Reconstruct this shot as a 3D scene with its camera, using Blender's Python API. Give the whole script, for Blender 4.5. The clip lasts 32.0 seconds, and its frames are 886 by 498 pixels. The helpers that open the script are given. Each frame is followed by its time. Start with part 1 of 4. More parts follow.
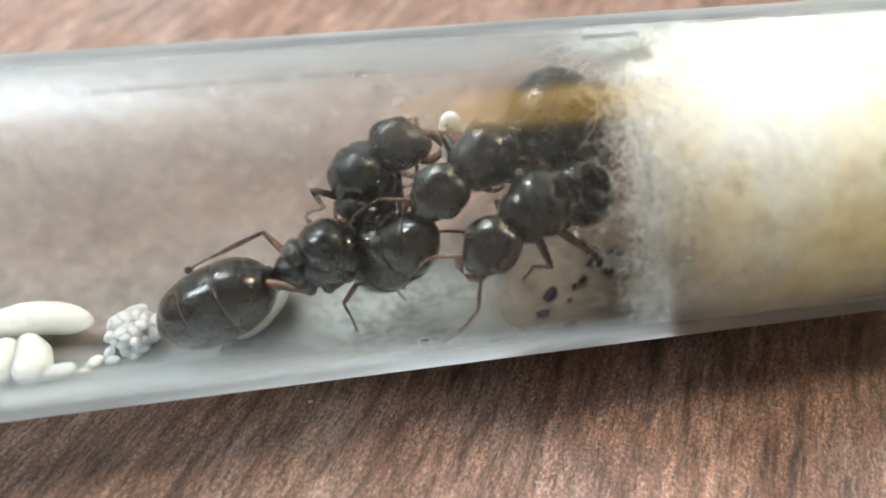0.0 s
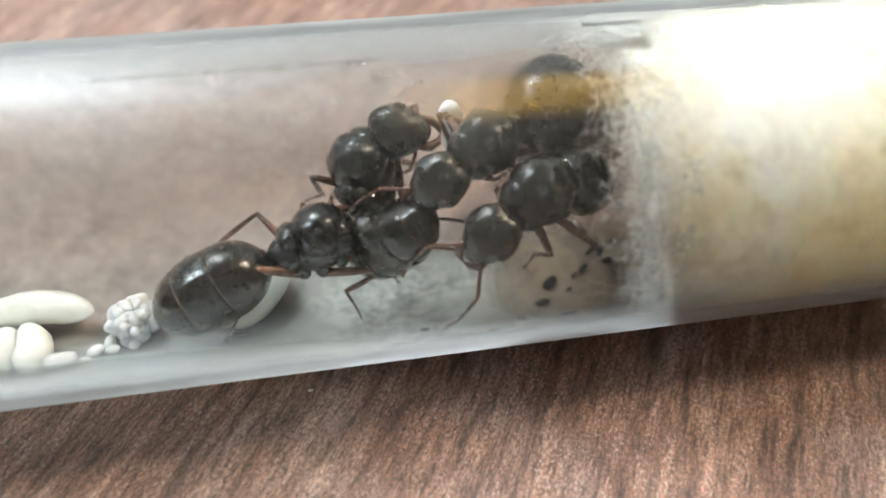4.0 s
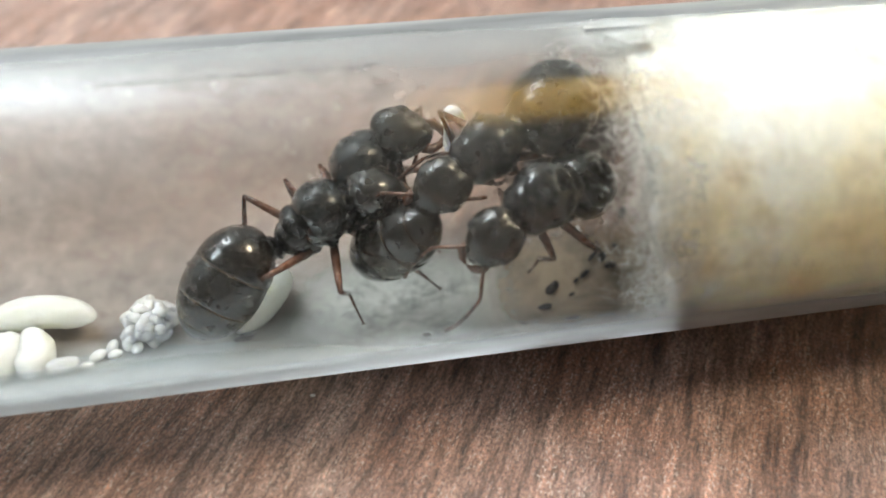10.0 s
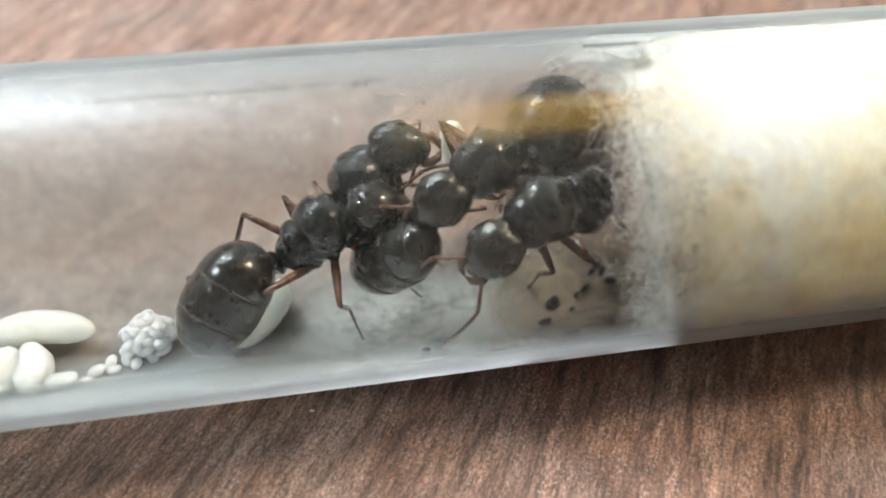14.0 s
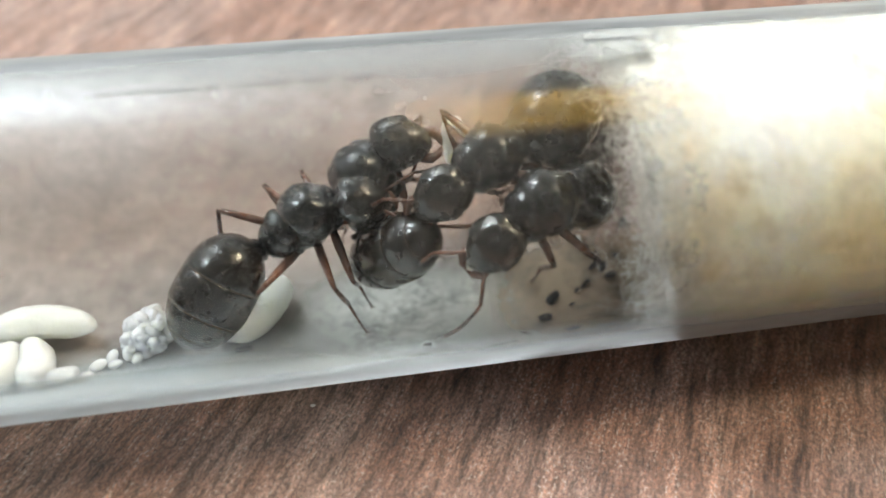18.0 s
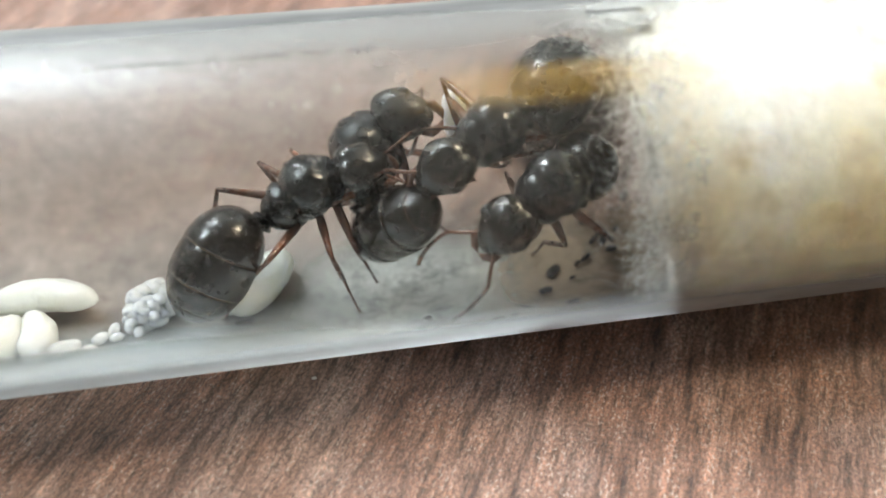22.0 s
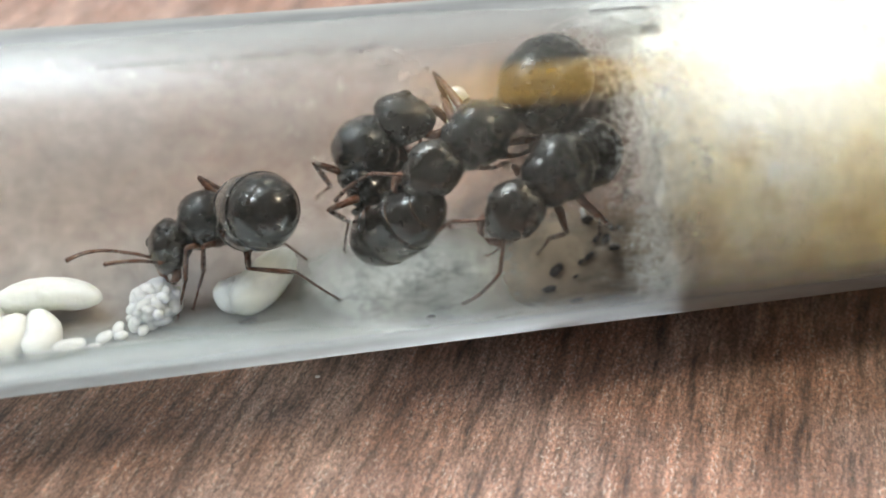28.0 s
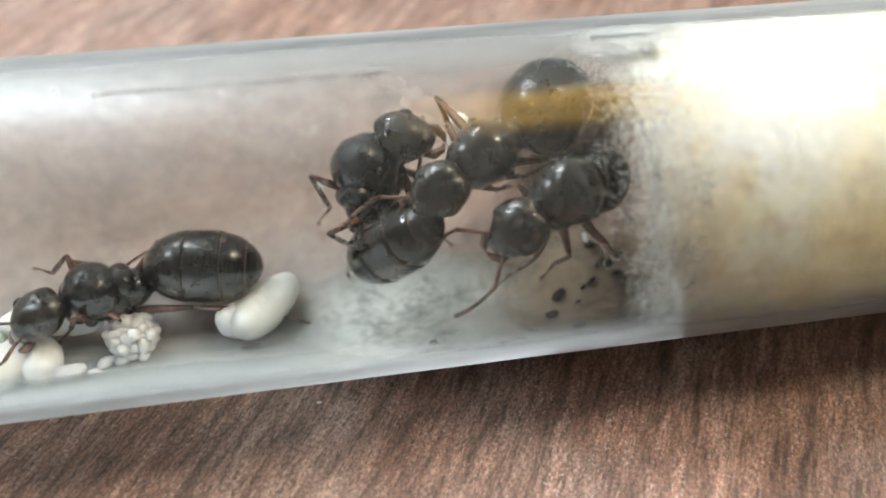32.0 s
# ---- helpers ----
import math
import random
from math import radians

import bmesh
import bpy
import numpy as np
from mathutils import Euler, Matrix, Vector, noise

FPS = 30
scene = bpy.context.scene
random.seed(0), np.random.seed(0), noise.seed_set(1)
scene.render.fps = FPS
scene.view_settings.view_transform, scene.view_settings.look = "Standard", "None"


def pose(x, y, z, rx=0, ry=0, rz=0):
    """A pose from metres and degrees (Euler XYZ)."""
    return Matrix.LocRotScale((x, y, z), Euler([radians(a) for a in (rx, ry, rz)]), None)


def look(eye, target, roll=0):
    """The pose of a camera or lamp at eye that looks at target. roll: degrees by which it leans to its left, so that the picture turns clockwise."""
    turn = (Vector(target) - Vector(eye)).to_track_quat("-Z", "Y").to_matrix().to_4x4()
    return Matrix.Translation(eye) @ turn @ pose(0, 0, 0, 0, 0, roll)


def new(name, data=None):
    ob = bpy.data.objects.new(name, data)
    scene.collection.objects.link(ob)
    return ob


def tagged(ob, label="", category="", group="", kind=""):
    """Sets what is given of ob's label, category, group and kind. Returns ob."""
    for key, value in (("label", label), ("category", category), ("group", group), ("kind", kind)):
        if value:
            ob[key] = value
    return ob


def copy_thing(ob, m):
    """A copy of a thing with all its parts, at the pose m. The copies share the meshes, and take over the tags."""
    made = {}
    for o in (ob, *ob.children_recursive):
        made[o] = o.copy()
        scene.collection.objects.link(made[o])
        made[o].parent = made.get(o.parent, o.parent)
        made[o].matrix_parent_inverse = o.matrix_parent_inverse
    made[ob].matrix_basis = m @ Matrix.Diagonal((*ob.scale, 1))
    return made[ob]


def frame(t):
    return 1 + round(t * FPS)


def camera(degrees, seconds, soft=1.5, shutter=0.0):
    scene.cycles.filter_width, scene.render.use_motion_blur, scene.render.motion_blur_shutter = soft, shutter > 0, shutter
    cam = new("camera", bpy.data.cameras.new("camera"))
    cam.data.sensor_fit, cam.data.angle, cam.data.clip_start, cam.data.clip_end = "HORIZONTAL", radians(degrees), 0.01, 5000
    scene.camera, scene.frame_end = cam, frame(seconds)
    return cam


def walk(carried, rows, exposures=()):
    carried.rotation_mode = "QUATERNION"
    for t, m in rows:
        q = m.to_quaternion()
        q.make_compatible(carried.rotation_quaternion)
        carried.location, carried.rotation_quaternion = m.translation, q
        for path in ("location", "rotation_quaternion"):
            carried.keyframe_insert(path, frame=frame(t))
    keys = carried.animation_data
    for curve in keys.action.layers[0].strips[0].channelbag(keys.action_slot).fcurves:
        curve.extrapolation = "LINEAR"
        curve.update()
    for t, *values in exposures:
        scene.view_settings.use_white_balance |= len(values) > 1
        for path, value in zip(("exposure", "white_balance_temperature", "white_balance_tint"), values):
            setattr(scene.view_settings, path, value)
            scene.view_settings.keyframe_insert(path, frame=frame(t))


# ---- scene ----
MM = 0.001
RADIUS = 6.5          # outer radius of the tube, mm
INNER = 6.15           # inner radius, mm
cam = camera(60.0, 32.0, soft=1.7)
cam.data.dof.use_dof = True
cam.data.dof.focus_distance = 0.0305
cam.data.dof.aperture_fstop = 36.0

EYE = (-0.00430, -0.02278, 0.02597)
walk(cam, [(t, pose(*EYE, rx, ry, rz)) for t, rx, ry, rz in (
    (0, 46.140, -1.064, -9.856),
    (0.5, 45.602, -1.032, -9.894),
    (1, 45.348, -1.070, -9.863),
    (1.5, 46.080, -1.065, -9.882),
    (2, 44.436, -1.040, -9.882),
    (2.5, 44.768, -1.064, -9.909),
    (3, 45.121, -1.039, -9.870),
    (3.5, 45.249, -1.055, -9.906),
    (5.5, 45.686, -1.040, -9.869),
    (6, 45.826, -1.051, -9.858),
    (6.5, 45.122, -1.056, -9.880),
    (7, 44.873, -1.043, -9.875),
    (7.5, 45.388, -1.032, -9.860),
    (8, 45.186, -1.042, -9.873),
    (8.5, 45.139, -1.027, -9.847),
    (9, 46.061, -1.015, -9.850),
    (9.5, 45.231, -1.011, -9.801),
    (10, 45.700, -0.945, -9.753),
    (10.5, 46.014, -0.988, -9.796),
    (11, 46.999, -0.971, -9.761),
    (11.5, 46.906, -0.970, -9.803),
    (12, 46.811, -0.975, -9.780),
    (12.5, 47.077, -0.983, -9.789),
    (13, 47.093, -0.969, -9.782),
    (13.5, 47.249, -0.993, -9.778),
    (14, 46.795, -0.957, -9.775),
    (14.5, 46.827, -0.983, -9.772),
    (16.5, 46.796, -0.918, -9.789),
    (17, 46.590, -0.928, -9.742),
    (17.5, 46.279, -0.928, -9.744),
    (18, 46.420, -0.918, -9.732),
    (18.5, 46.325, -0.904, -9.706),
    (19, 46.278, -0.915, -9.696),
    (19.5, 46.074, -0.906, -9.707),
    (20, 45.654, -0.893, -9.723),
    (20.5, 45.949, -0.905, -9.709),
    (21, 45.670, -0.881, -9.713),
    (21.5, 45.512, -0.906, -9.712),
    (22, 44.450, -0.894, -9.714),
    (22.5, 44.997, -0.858, -9.702),
    (23, 45.746, -0.849, -9.681),
    (23.5, 45.371, -0.853, -9.683),
    (24, 44.809, -0.814, -9.643),
    (24.5, 44.121, -0.805, -9.638),
    (25, 44.511, -0.789, -9.606),
    (25.5, 44.979, -0.779, -9.571),
    (27.5, 45.323, -0.676, -9.481),
    (28, 44.354, -0.731, -9.523),
    (28.5, 44.932, -0.714, -9.513),
    (29, 44.932, -0.669, -9.452),
    (29.5, 44.759, -0.686, -9.458),
    (30, 44.963, -0.635, -9.442),
    (30.5, 44.823, -0.645, -9.414),
    (31, 45.402, -0.645, -9.448),
    (31.5, 45.510, -0.621, -9.409),
    (32, 46.216, -0.606, -9.416),
)], exposures=[(0, 0.06), (32, 0.06)])

# ---------------------------------------------------------------- light
world = bpy.data.worlds.new("world")
scene.world = world
world.use_nodes = True
sky = world.node_tree.nodes.new("ShaderNodeTexSky")
sky.sky_type, sky.sun_disc = "NISHITA", False
sky.sun_elevation, sky.sun_rotation = radians(45), radians(-25)
world.node_tree.links.new(sky.outputs[0], world.node_tree.nodes["Background"].inputs[0])
world.node_tree.nodes["Background"].inputs[1].default_value = 0.06

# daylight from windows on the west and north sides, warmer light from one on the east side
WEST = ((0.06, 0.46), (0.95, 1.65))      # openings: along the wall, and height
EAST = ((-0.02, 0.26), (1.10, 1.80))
NORTH = ((-0.54, -0.20), (0.56, 1.40))


def window_lamp(name, middle, facing, size, watts, colour):
    lamp = bpy.data.lights.new(name, "AREA")
    lamp.shape, lamp.size, lamp.size_y = "RECTANGLE", size[0], size[1]
    lamp.energy, lamp.color = watts, colour
    new(name, lamp).matrix_world = look(Vector(middle), Vector(middle) + Vector(facing))


def opening(o):
    (a0, a1), (z0, z1) = o
    return (a0 + a1) / 2, (z0 + z1) / 2, (a1 - a0, z1 - z0)


m, z, size = opening(WEST)
window_lamp("west_window_light", (-1.03, m, z), (1, 0, 0), size, 11.0, (0.86, 0.95, 1.0))
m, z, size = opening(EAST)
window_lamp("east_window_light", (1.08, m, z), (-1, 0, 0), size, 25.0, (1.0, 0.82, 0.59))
m, z, size = opening(NORTH)
window_lamp("north_window_light", (m, 0.53, z), (0, -1, 0), size, 45.0, (0.92, 0.97, 1.0))


# ---------------------------------------------------------------- materials
class Nodes:
    """A short way to write a node material."""

    def __init__(self, name):
        self.mat = bpy.data.materials.new(name)
        self.mat.use_nodes = True
        self.tree = self.mat.node_tree
        self.bsdf = self.tree.nodes["Principled BSDF"]
        self.out = self.tree.nodes["Material Output"]
        self.coord = self.add("TexCoord").outputs["Object"]

    def add(self, kind, **values):
        node = self.tree.nodes.new("ShaderNode" + kind)
        for key, value in values.items():
            node.inputs[key].default_value = value
        return node

    def link(self, a, b):
        self.tree.links.new(a, b)

    def scaled(self, sx, sy, sz, turn=0.0, source=None):
        first = self.add("Mapping", Rotation=(0, 0, radians(-turn)))
        self.link(source or self.coord, first.inputs[0])
        second = self.add("Mapping", Scale=(sx, sy, sz))
        self.link(first.outputs[0], second.inputs[0])
        return second.outputs[0]

    def noise(self, vector, scale, detail=4.0, rough=0.55):
        node = self.add("TexNoise", Scale=scale, Detail=detail, Roughness=rough)
        self.link(vector, node.inputs["Vector"])
        return node.outputs["Fac"]

    def ramp(self, fac, *stops):
        node = self.add("ValToRGB")
        ramp = node.color_ramp
        while len(ramp.elements) < len(stops):
            ramp.elements.new(0.5)
        for el, (at, col) in zip(ramp.elements, stops):
            el.position = at
            el.color = (*col, 1) if isinstance(col, tuple) else (col, col, col, 1)
        self.link(fac, node.inputs[0])
        return node.outputs[0]

    def mix(self, a, b, fac, mode="MIX"):
        node = self.tree.nodes.new("ShaderNodeMix")
        node.data_type, node.blend_type = "RGBA", mode
        for socket, value in ((node.inputs[0], fac), (node.inputs[6], a), (node.inputs[7], b)):
            if isinstance(value, (int, float)):
                socket.default_value = value
            elif isinstance(value, tuple):
                socket.default_value = (*value, 1)
            else:
                self.link(value, socket)
        return node.outputs[2]

    def calc(self, op, a, b):
        node = self.add("Math")
        node.operation = op
        for socket, value in zip(node.inputs, (a, b)):
            if isinstance(value, (int, float)):
                socket.default_value = value
            else:
                self.link(value, socket)
        return node.outputs[0]

    def bump(self, height, strength, distance):
        node = self.add("Bump", Strength=strength, Distance=distance)
        self.link(height, node.inputs["Height"])
        self.link(node.outputs[0], self.bsdf.inputs["Normal"])
        return node.outputs[0]

    def set(self, **values):
        for key, value in values.items():
            socket = self.bsdf.inputs[key.replace("_", " ")]
            if isinstance(value, (int, float)):
                socket.default_value = value
            elif isinstance(value, tuple):
                socket.default_value = (*value, 1) if len(value) == 3 and socket.type == "RGBA" else value
            else:
                self.link(value, socket)
        return self


def wood_material():
    """Dark red-brown embossed wood laminate: long shallow ridges, broken pores and a sparkling dull sheen."""
    n = Nodes("wood_laminate")
    grain = 59.0
    wander = n.noise(n.scaled(140, 300, 1, grain), 1.0, 2, 0.5)
    bent = n.mix(n.scaled(1, 1, 1, grain), wander, 0.0008)
    streak = n.noise(n.scaled(210, 1350, 1, 0.0, bent), 1.0, 4, 0.62)
    pores = n.noise(n.scaled(900, 4200, 1, 0.0, bent), 1.0, 4, 0.7)
    broad = n.noise(n.scaled(80, 260, 1, grain), 1.0, 3, 0.6)
    tint = n.noise(n.scaled(120, 170, 1, grain), 1.0, 3, 0.6)
    speck = n.noise(n.scaled(5200, 6800, 1, grain), 1.0, 4, 0.75)
    base = n.ramp(broad, (0.30, (0.180, 0.085, 0.054)), (0.50, (0.275, 0.142, 0.094)), (0.70, (0.36, 0.208, 0.148)))
    base = n.mix(base, (0.34, 0.245, 0.208), n.ramp(tint, (0.42, 0.0), (0.64, 0.65)))
    patchy = n.noise(n.scaled(260, 420, 1, grain), 1.0, 3, 0.6)
    col = n.mix(base, n.ramp(streak, (0.35, (0.20, 0.16, 0.15)), (0.44, (0.80, 0.77, 0.75)), (0.54, (1.05, 1.05, 1.05)), (0.65, (1.55, 1.58, 1.6))),
                n.ramp(patchy, (0.35, 0.6), (0.6, 1.0)), "MULTIPLY")
    col = n.mix(col, n.ramp(pores, (0.35, 0.36), (0.47, 1.0), (0.66, 1.5)), 0.95, "MULTIPLY")
    col = n.mix(col, n.ramp(speck, (0.35, 0.38), (0.50, 0.95), (0.65, 1.8)), 0.95, "MULTIPLY")
    # pale flecks: glints on the raised ridges, painted into the colour
    fleck = n.noise(n.scaled(5600, 8200, 1, grain), 1.0, 1, 0.5)
    ridge = n.ramp(streak, (0.46, 0.15), (0.60, 1.0))
    col = n.mix(col, (0.66, 0.54, 0.46), n.calc("MULTIPLY", n.ramp(fleck, (0.55, 0.0), (0.68, 0.85)), ridge))
    height = n.mix(n.mix(n.mix(streak, pores, 0.35), speck, 0.35), fleck, 0.25)
    n.bump(height, 1.0, 0.00030)
    n.set(Base_Color=col, Roughness=n.ramp(speck, (0.3, 0.48), (0.56, 0.36), (0.66, 0.22)), Specular_IOR_Level=1.0)
    return n.mat


def plain(name, col, rough=0.6, vary=0.12, scale=8.0, bump=0.0):
    n = Nodes(name)
    fac = n.noise(n.coord, scale, 5)
    low, high = tuple(c * (1 - vary) for c in col), tuple(min(1.0, c * (1 + vary)) for c in col)
    n.set(Base_Color=n.ramp(fac, (0.3, low), (0.7, high)), Roughness=rough)
    if bump:
        n.bump(fac, 0.5, bump)
    return n.mat


def cuticle(name, col, rough, pits=1.0, dusty=0.25):
    """Insect cuticle: glossy, mottled brown to black, wrinkled, with dull dusty patches."""
    n = Nodes(name)
    big = n.noise(n.coord, 900, 5, 0.65)
    mid = n.noise(n.coord, 2200, 5, 0.65)
    fine = n.noise(n.coord, 9000, 3, 0.6)
    low, high = tuple(c * 0.3 for c in col), tuple(c * 2.4 for c in col)
    base = n.ramp(big, (0.32, low), (0.68, high))
    dust = n.calc("MULTIPLY", n.ramp(mid, (0.50, 0.0), (0.70, 1.0)), dusty)
    n.set(Base_Color=n.mix(base, (0.22, 0.20, 0.18), dust),
          Roughness=n.ramp(mid, (0.36, rough * 0.7), (0.54, rough), (0.72, rough * 2.2)),
          Specular_IOR_Level=0.6, Coat_Weight=1.0, Coat_Roughness=0.06, Coat_IOR=1.6)
    n.bump(n.mix(mid, fine, 0.35), 0.38 * pits, 0.00008)
    dents = n.add("Bump", Strength=0.18 * pits, Distance=0.00006)
    n.link(n.mix(big, mid, 0.5), dents.inputs["Height"])
    n.link(dents.outputs[0], n.bsdf.inputs["Coat Normal"])
    return n.mat


def brood_material(name, col, deep):
    n = Nodes(name)
    fac = n.noise(n.coord, 1500, 4)
    n.set(Base_Color=n.ramp(fac, (0.3, tuple(c * 0.86 for c in col)), (0.7, col)), Roughness=0.42,
          Subsurface_Weight=1.0, Subsurface_Radius=(deep, deep, deep * 0.85), Subsurface_Scale=1.0)
    lumps = n.noise(n.coord, 2600, 3)
    n.bump(n.mix(fac, lumps, 0.5), 0.9, 0.00016)
    return n.mat


def glass_material():
    """Clear tube glass with a thin uneven film of haze and smears on it."""
    n = Nodes("tube_glass")
    clear = n.add("BsdfRefraction", Color=(0.97, 0.985, 0.98, 1), Roughness=0.02, IOR=1.47)
    smeared = n.add("BsdfGlossy", Color=(0.20, 0.215, 0.23, 1), Roughness=0.30)
    gloss = n.add("Fresnel", IOR=1.47)
    wall = n.add("MixShader")
    n.link(gloss.outputs[0], wall.inputs[0])
    n.link(clear.outputs[0], wall.inputs[1])
    n.link(smeared.outputs[0], wall.inputs[2])
    film = n.add("BsdfDiffuse", Color=(0.82, 0.86, 0.87, 1))
    through_film = n.add("BsdfTranslucent", Color=(0.82, 0.86, 0.87, 1))
    both = n.add("MixShader", Fac=0.5)
    n.link(film.outputs[0], both.inputs[1])
    n.link(through_film.outputs[0], both.inputs[2])
    smear = n.noise(n.scaled(90, 500, 500), 1.0, 5, 0.6)
    cloud = n.noise(n.coord, 330, 4)
    amount = n.calc("MULTIPLY", n.ramp(smear, (0.35, 0.25), (0.75, 1.0)), n.ramp(cloud, (0.3, 0.35), (0.7, 1.0)))
    amount = n.calc("MULTIPLY", amount, 0.005)
    mixed = n.add("MixShader")
    n.link(amount, mixed.inputs[0])
    n.link(wall.outputs[0], mixed.inputs[1])
    n.link(both.outputs[0], mixed.inputs[2])
    n.link(mixed.outputs[0], n.out.inputs[0])
    return n.mat


def film_material(name, col, low, high, scale, top=1.0, rough=0.6, stretch=(1, 1, 1), glow=0.0):
    """A broken coat on glass: opaque where the noise is high, clear elsewhere."""
    n = Nodes(name)
    vec = n.scaled(*stretch)
    fac = n.noise(vec, scale, 6, 0.62)
    grain = n.noise(vec, scale * 6, 4, 0.6)
    n.set(Base_Color=n.ramp(grain, (0.3, tuple(c * 0.72 for c in col)), (0.7, col)), Roughness=rough)
    cover = n.ramp(n.mix(fac, grain, 0.3), (low, 0.0), (high, top))
    uv = n.add("TexCoord").outputs["UV"]
    split = n.add("SeparateXYZ")
    n.link(uv, split.inputs[0])
    for axis in (0, 1):   # the coat thins out towards its rim
        inner = n.calc("MULTIPLY", split.outputs[axis], n.calc("SUBTRACT", 1.0, split.outputs[axis]))
        cover = n.calc("MULTIPLY", cover, n.ramp(inner, (0.0, 0.0), (0.10, 0.35), (0.22, 1.0)))
    n.bump(grain, 0.6, 0.0001)
    clear = n.add("BsdfTransparent")
    mixed = n.add("MixShader")
    n.link(cover, mixed.inputs[0])
    n.link(clear.outputs[0], mixed.inputs[1])
    soft_light = n.add("BsdfTranslucent", Color=(*col, 1))
    body_of = n.add("MixShader", Fac=glow)
    n.link(n.bsdf.outputs[0], body_of.inputs[1])
    n.link(soft_light.outputs[0], body_of.inputs[2])
    n.link(body_of.outputs[0], mixed.inputs[2])
    n.link(mixed.outputs[0], n.out.inputs[0])
    return n.mat


def cotton_material(name, stops, fleck, spot_amount):
    """Damp cotton wool: soft mottled fibres with faint brown spots."""
    n = Nodes(name)
    fluff = n.noise(n.coord, 1100, 6, 0.7)
    damp = n.noise(n.coord, 170, 4)
    soil = n.noise(n.coord, 380, 5, 0.65)
    col = n.ramp(damp, *zip((0.32, 0.46, 0.62), stops))
    col = n.mix(col, (0.30, 0.21, 0.11), n.ramp(soil, (0.56, 0.0), (0.74, spot_amount)))
    col = n.mix(col, n.ramp(fluff, (0.3, fleck), (0.65, 1.06)), 0.8, "MULTIPLY")
    n.set(Base_Color=col, Roughness=0.9, Subsurface_Weight=1.0, Subsurface_Radius=(0.0200, 0.0170, 0.0125), Subsurface_Scale=1.0)
    n.bump(fluff, 0.8, 0.0003)
    return n.mat


WOOD = wood_material()
PAINT = plain("wall_paint", (0.12, 0.111, 0.10), 0.8, 0.04)
PALE_PAINT = plain("pale_wall_paint", (0.11, 0.105, 0.098), 0.8, 0.04)
WHITE_PAINT = plain("white_gloss_paint", (0.8, 0.8, 0.78), 0.35, 0.03)
FLOORING = plain("floor_boards", (0.22, 0.13, 0.08), 0.5, 0.3, 5.0)
BLACK = cuticle("black_cuticle", (0.006, 0.0055, 0.0055), 0.24, 0.6, 0.015)
GASTER = cuticle("gaster_cuticle", (0.0065, 0.0045, 0.0036), 0.22, 0.35, 0.02)
MEMBRANE = cuticle("pale_membrane", (0.16, 0.09, 0.045), 0.4)
HEAD = cuticle("head_cuticle", (0.011, 0.008, 0.006), 0.26, 0.9, 0.03)
LEG = cuticle("red_brown_leg", (0.085, 0.034, 0.019), 0.3, 1.0, 0.14)
HAIR = plain("pale_hair", (0.30, 0.22, 0.14), 0.5, 0.1, 900)
EYE_MAT = cuticle("eye_cuticle", (0.02, 0.02, 0.02), 0.15)
BROOD = brood_material("larva_skin", (0.85, 0.87, 0.82), 0.0016)
EGG = brood_material("egg_skin", (0.93, 0.95, 0.94), 0.0007)
GLASS = glass_material()
MOULD = film_material("white_mould", (0.89, 0.91, 0.86), 0.18, 0.52, 420, 0.95)
HAZE_SHEEN = film_material("smear_and_sheen", (0.68, 0.76, 0.79), 0.12, 0.7, 300, 0.30, 0.5, (0.25, 1, 1), 0.35)
MILK = film_material("milky_haze_sheen", (0.80, 0.87, 0.90), 0.0, 0.48, 260, 0.84, 0.5, (0.3, 1, 1), 0.45)
VEIL = film_material("thin_veil", (0.74, 0.76, 0.76), 0.0, 0.8, 260, 0.015, 0.5, (0.3, 1, 1), 0.5)
EDGE_SHEEN = film_material("pale_haze_sheen", (0.86, 0.90, 0.91), 0.0, 0.56, 160, 0.58, 0.5, (0.2, 1, 1), 0.4)
GREYHAZE = film_material("grey_lint_haze", (0.62, 0.56, 0.50), 0.26, 0.66, 420, 0.075, 0.8, (1, 1, 1), 0.3)
FUZZ = film_material("cotton_fuzz", (0.84, 0.84, 0.80), 0.40, 0.68, 640, 0.70, 0.9, (1, 1, 1), 0.45)
STREAK = film_material("grey_streaks", (0.56, 0.60, 0.65), 0.32, 0.62, 480, 0.55, 0.5, (0.22, 1, 1), 0.2)
AMBER = film_material("amber_band", (0.74, 0.42, 0.04), 0.10, 0.70, 200, 0.26, 0.25, (0.3, 1, 1))
MIST = film_material("condensation", (0.84, 0.775, 0.73), 0.0, 0.62, 200, 0.82, 0.5, (1, 1, 1), 0.4)
DIRT = film_material("grime", (0.055, 0.048, 0.044), 0.0, 0.46, 420, 0.96)
LINT = film_material("cotton_lint", (0.82, 0.84, 0.84), 0.30, 0.62, 520, 0.9, 0.9)
STAIN = film_material("brown_stain", (0.50, 0.37, 0.25), 0.16, 0.58, 300, 0.92, 0.6, (1, 1, 1), 0.2)
COTTON = cotton_material("cotton_wool", ((0.80, 0.68, 0.53), (0.87, 0.78, 0.66), (0.92, 0.88, 0.81)), 0.70, 0.60)
SOILED = cotton_material("soiled_cotton", ((0.24, 0.18, 0.125), (0.38, 0.30, 0.22), (0.56, 0.48, 0.38)), 0.5, 0.5)
FIBRE = plain("cotton_fibre", (0.84, 0.83, 0.79), 0.8, 0.1, 900)
DEBRIS = plain("dark_debris", (0.014, 0.009, 0.006), 0.6, 0.5, 2500, 0.0001)
DUST = plain("white_dust", (0.8, 0.8, 0.78), 0.6, 0.1, 2000)


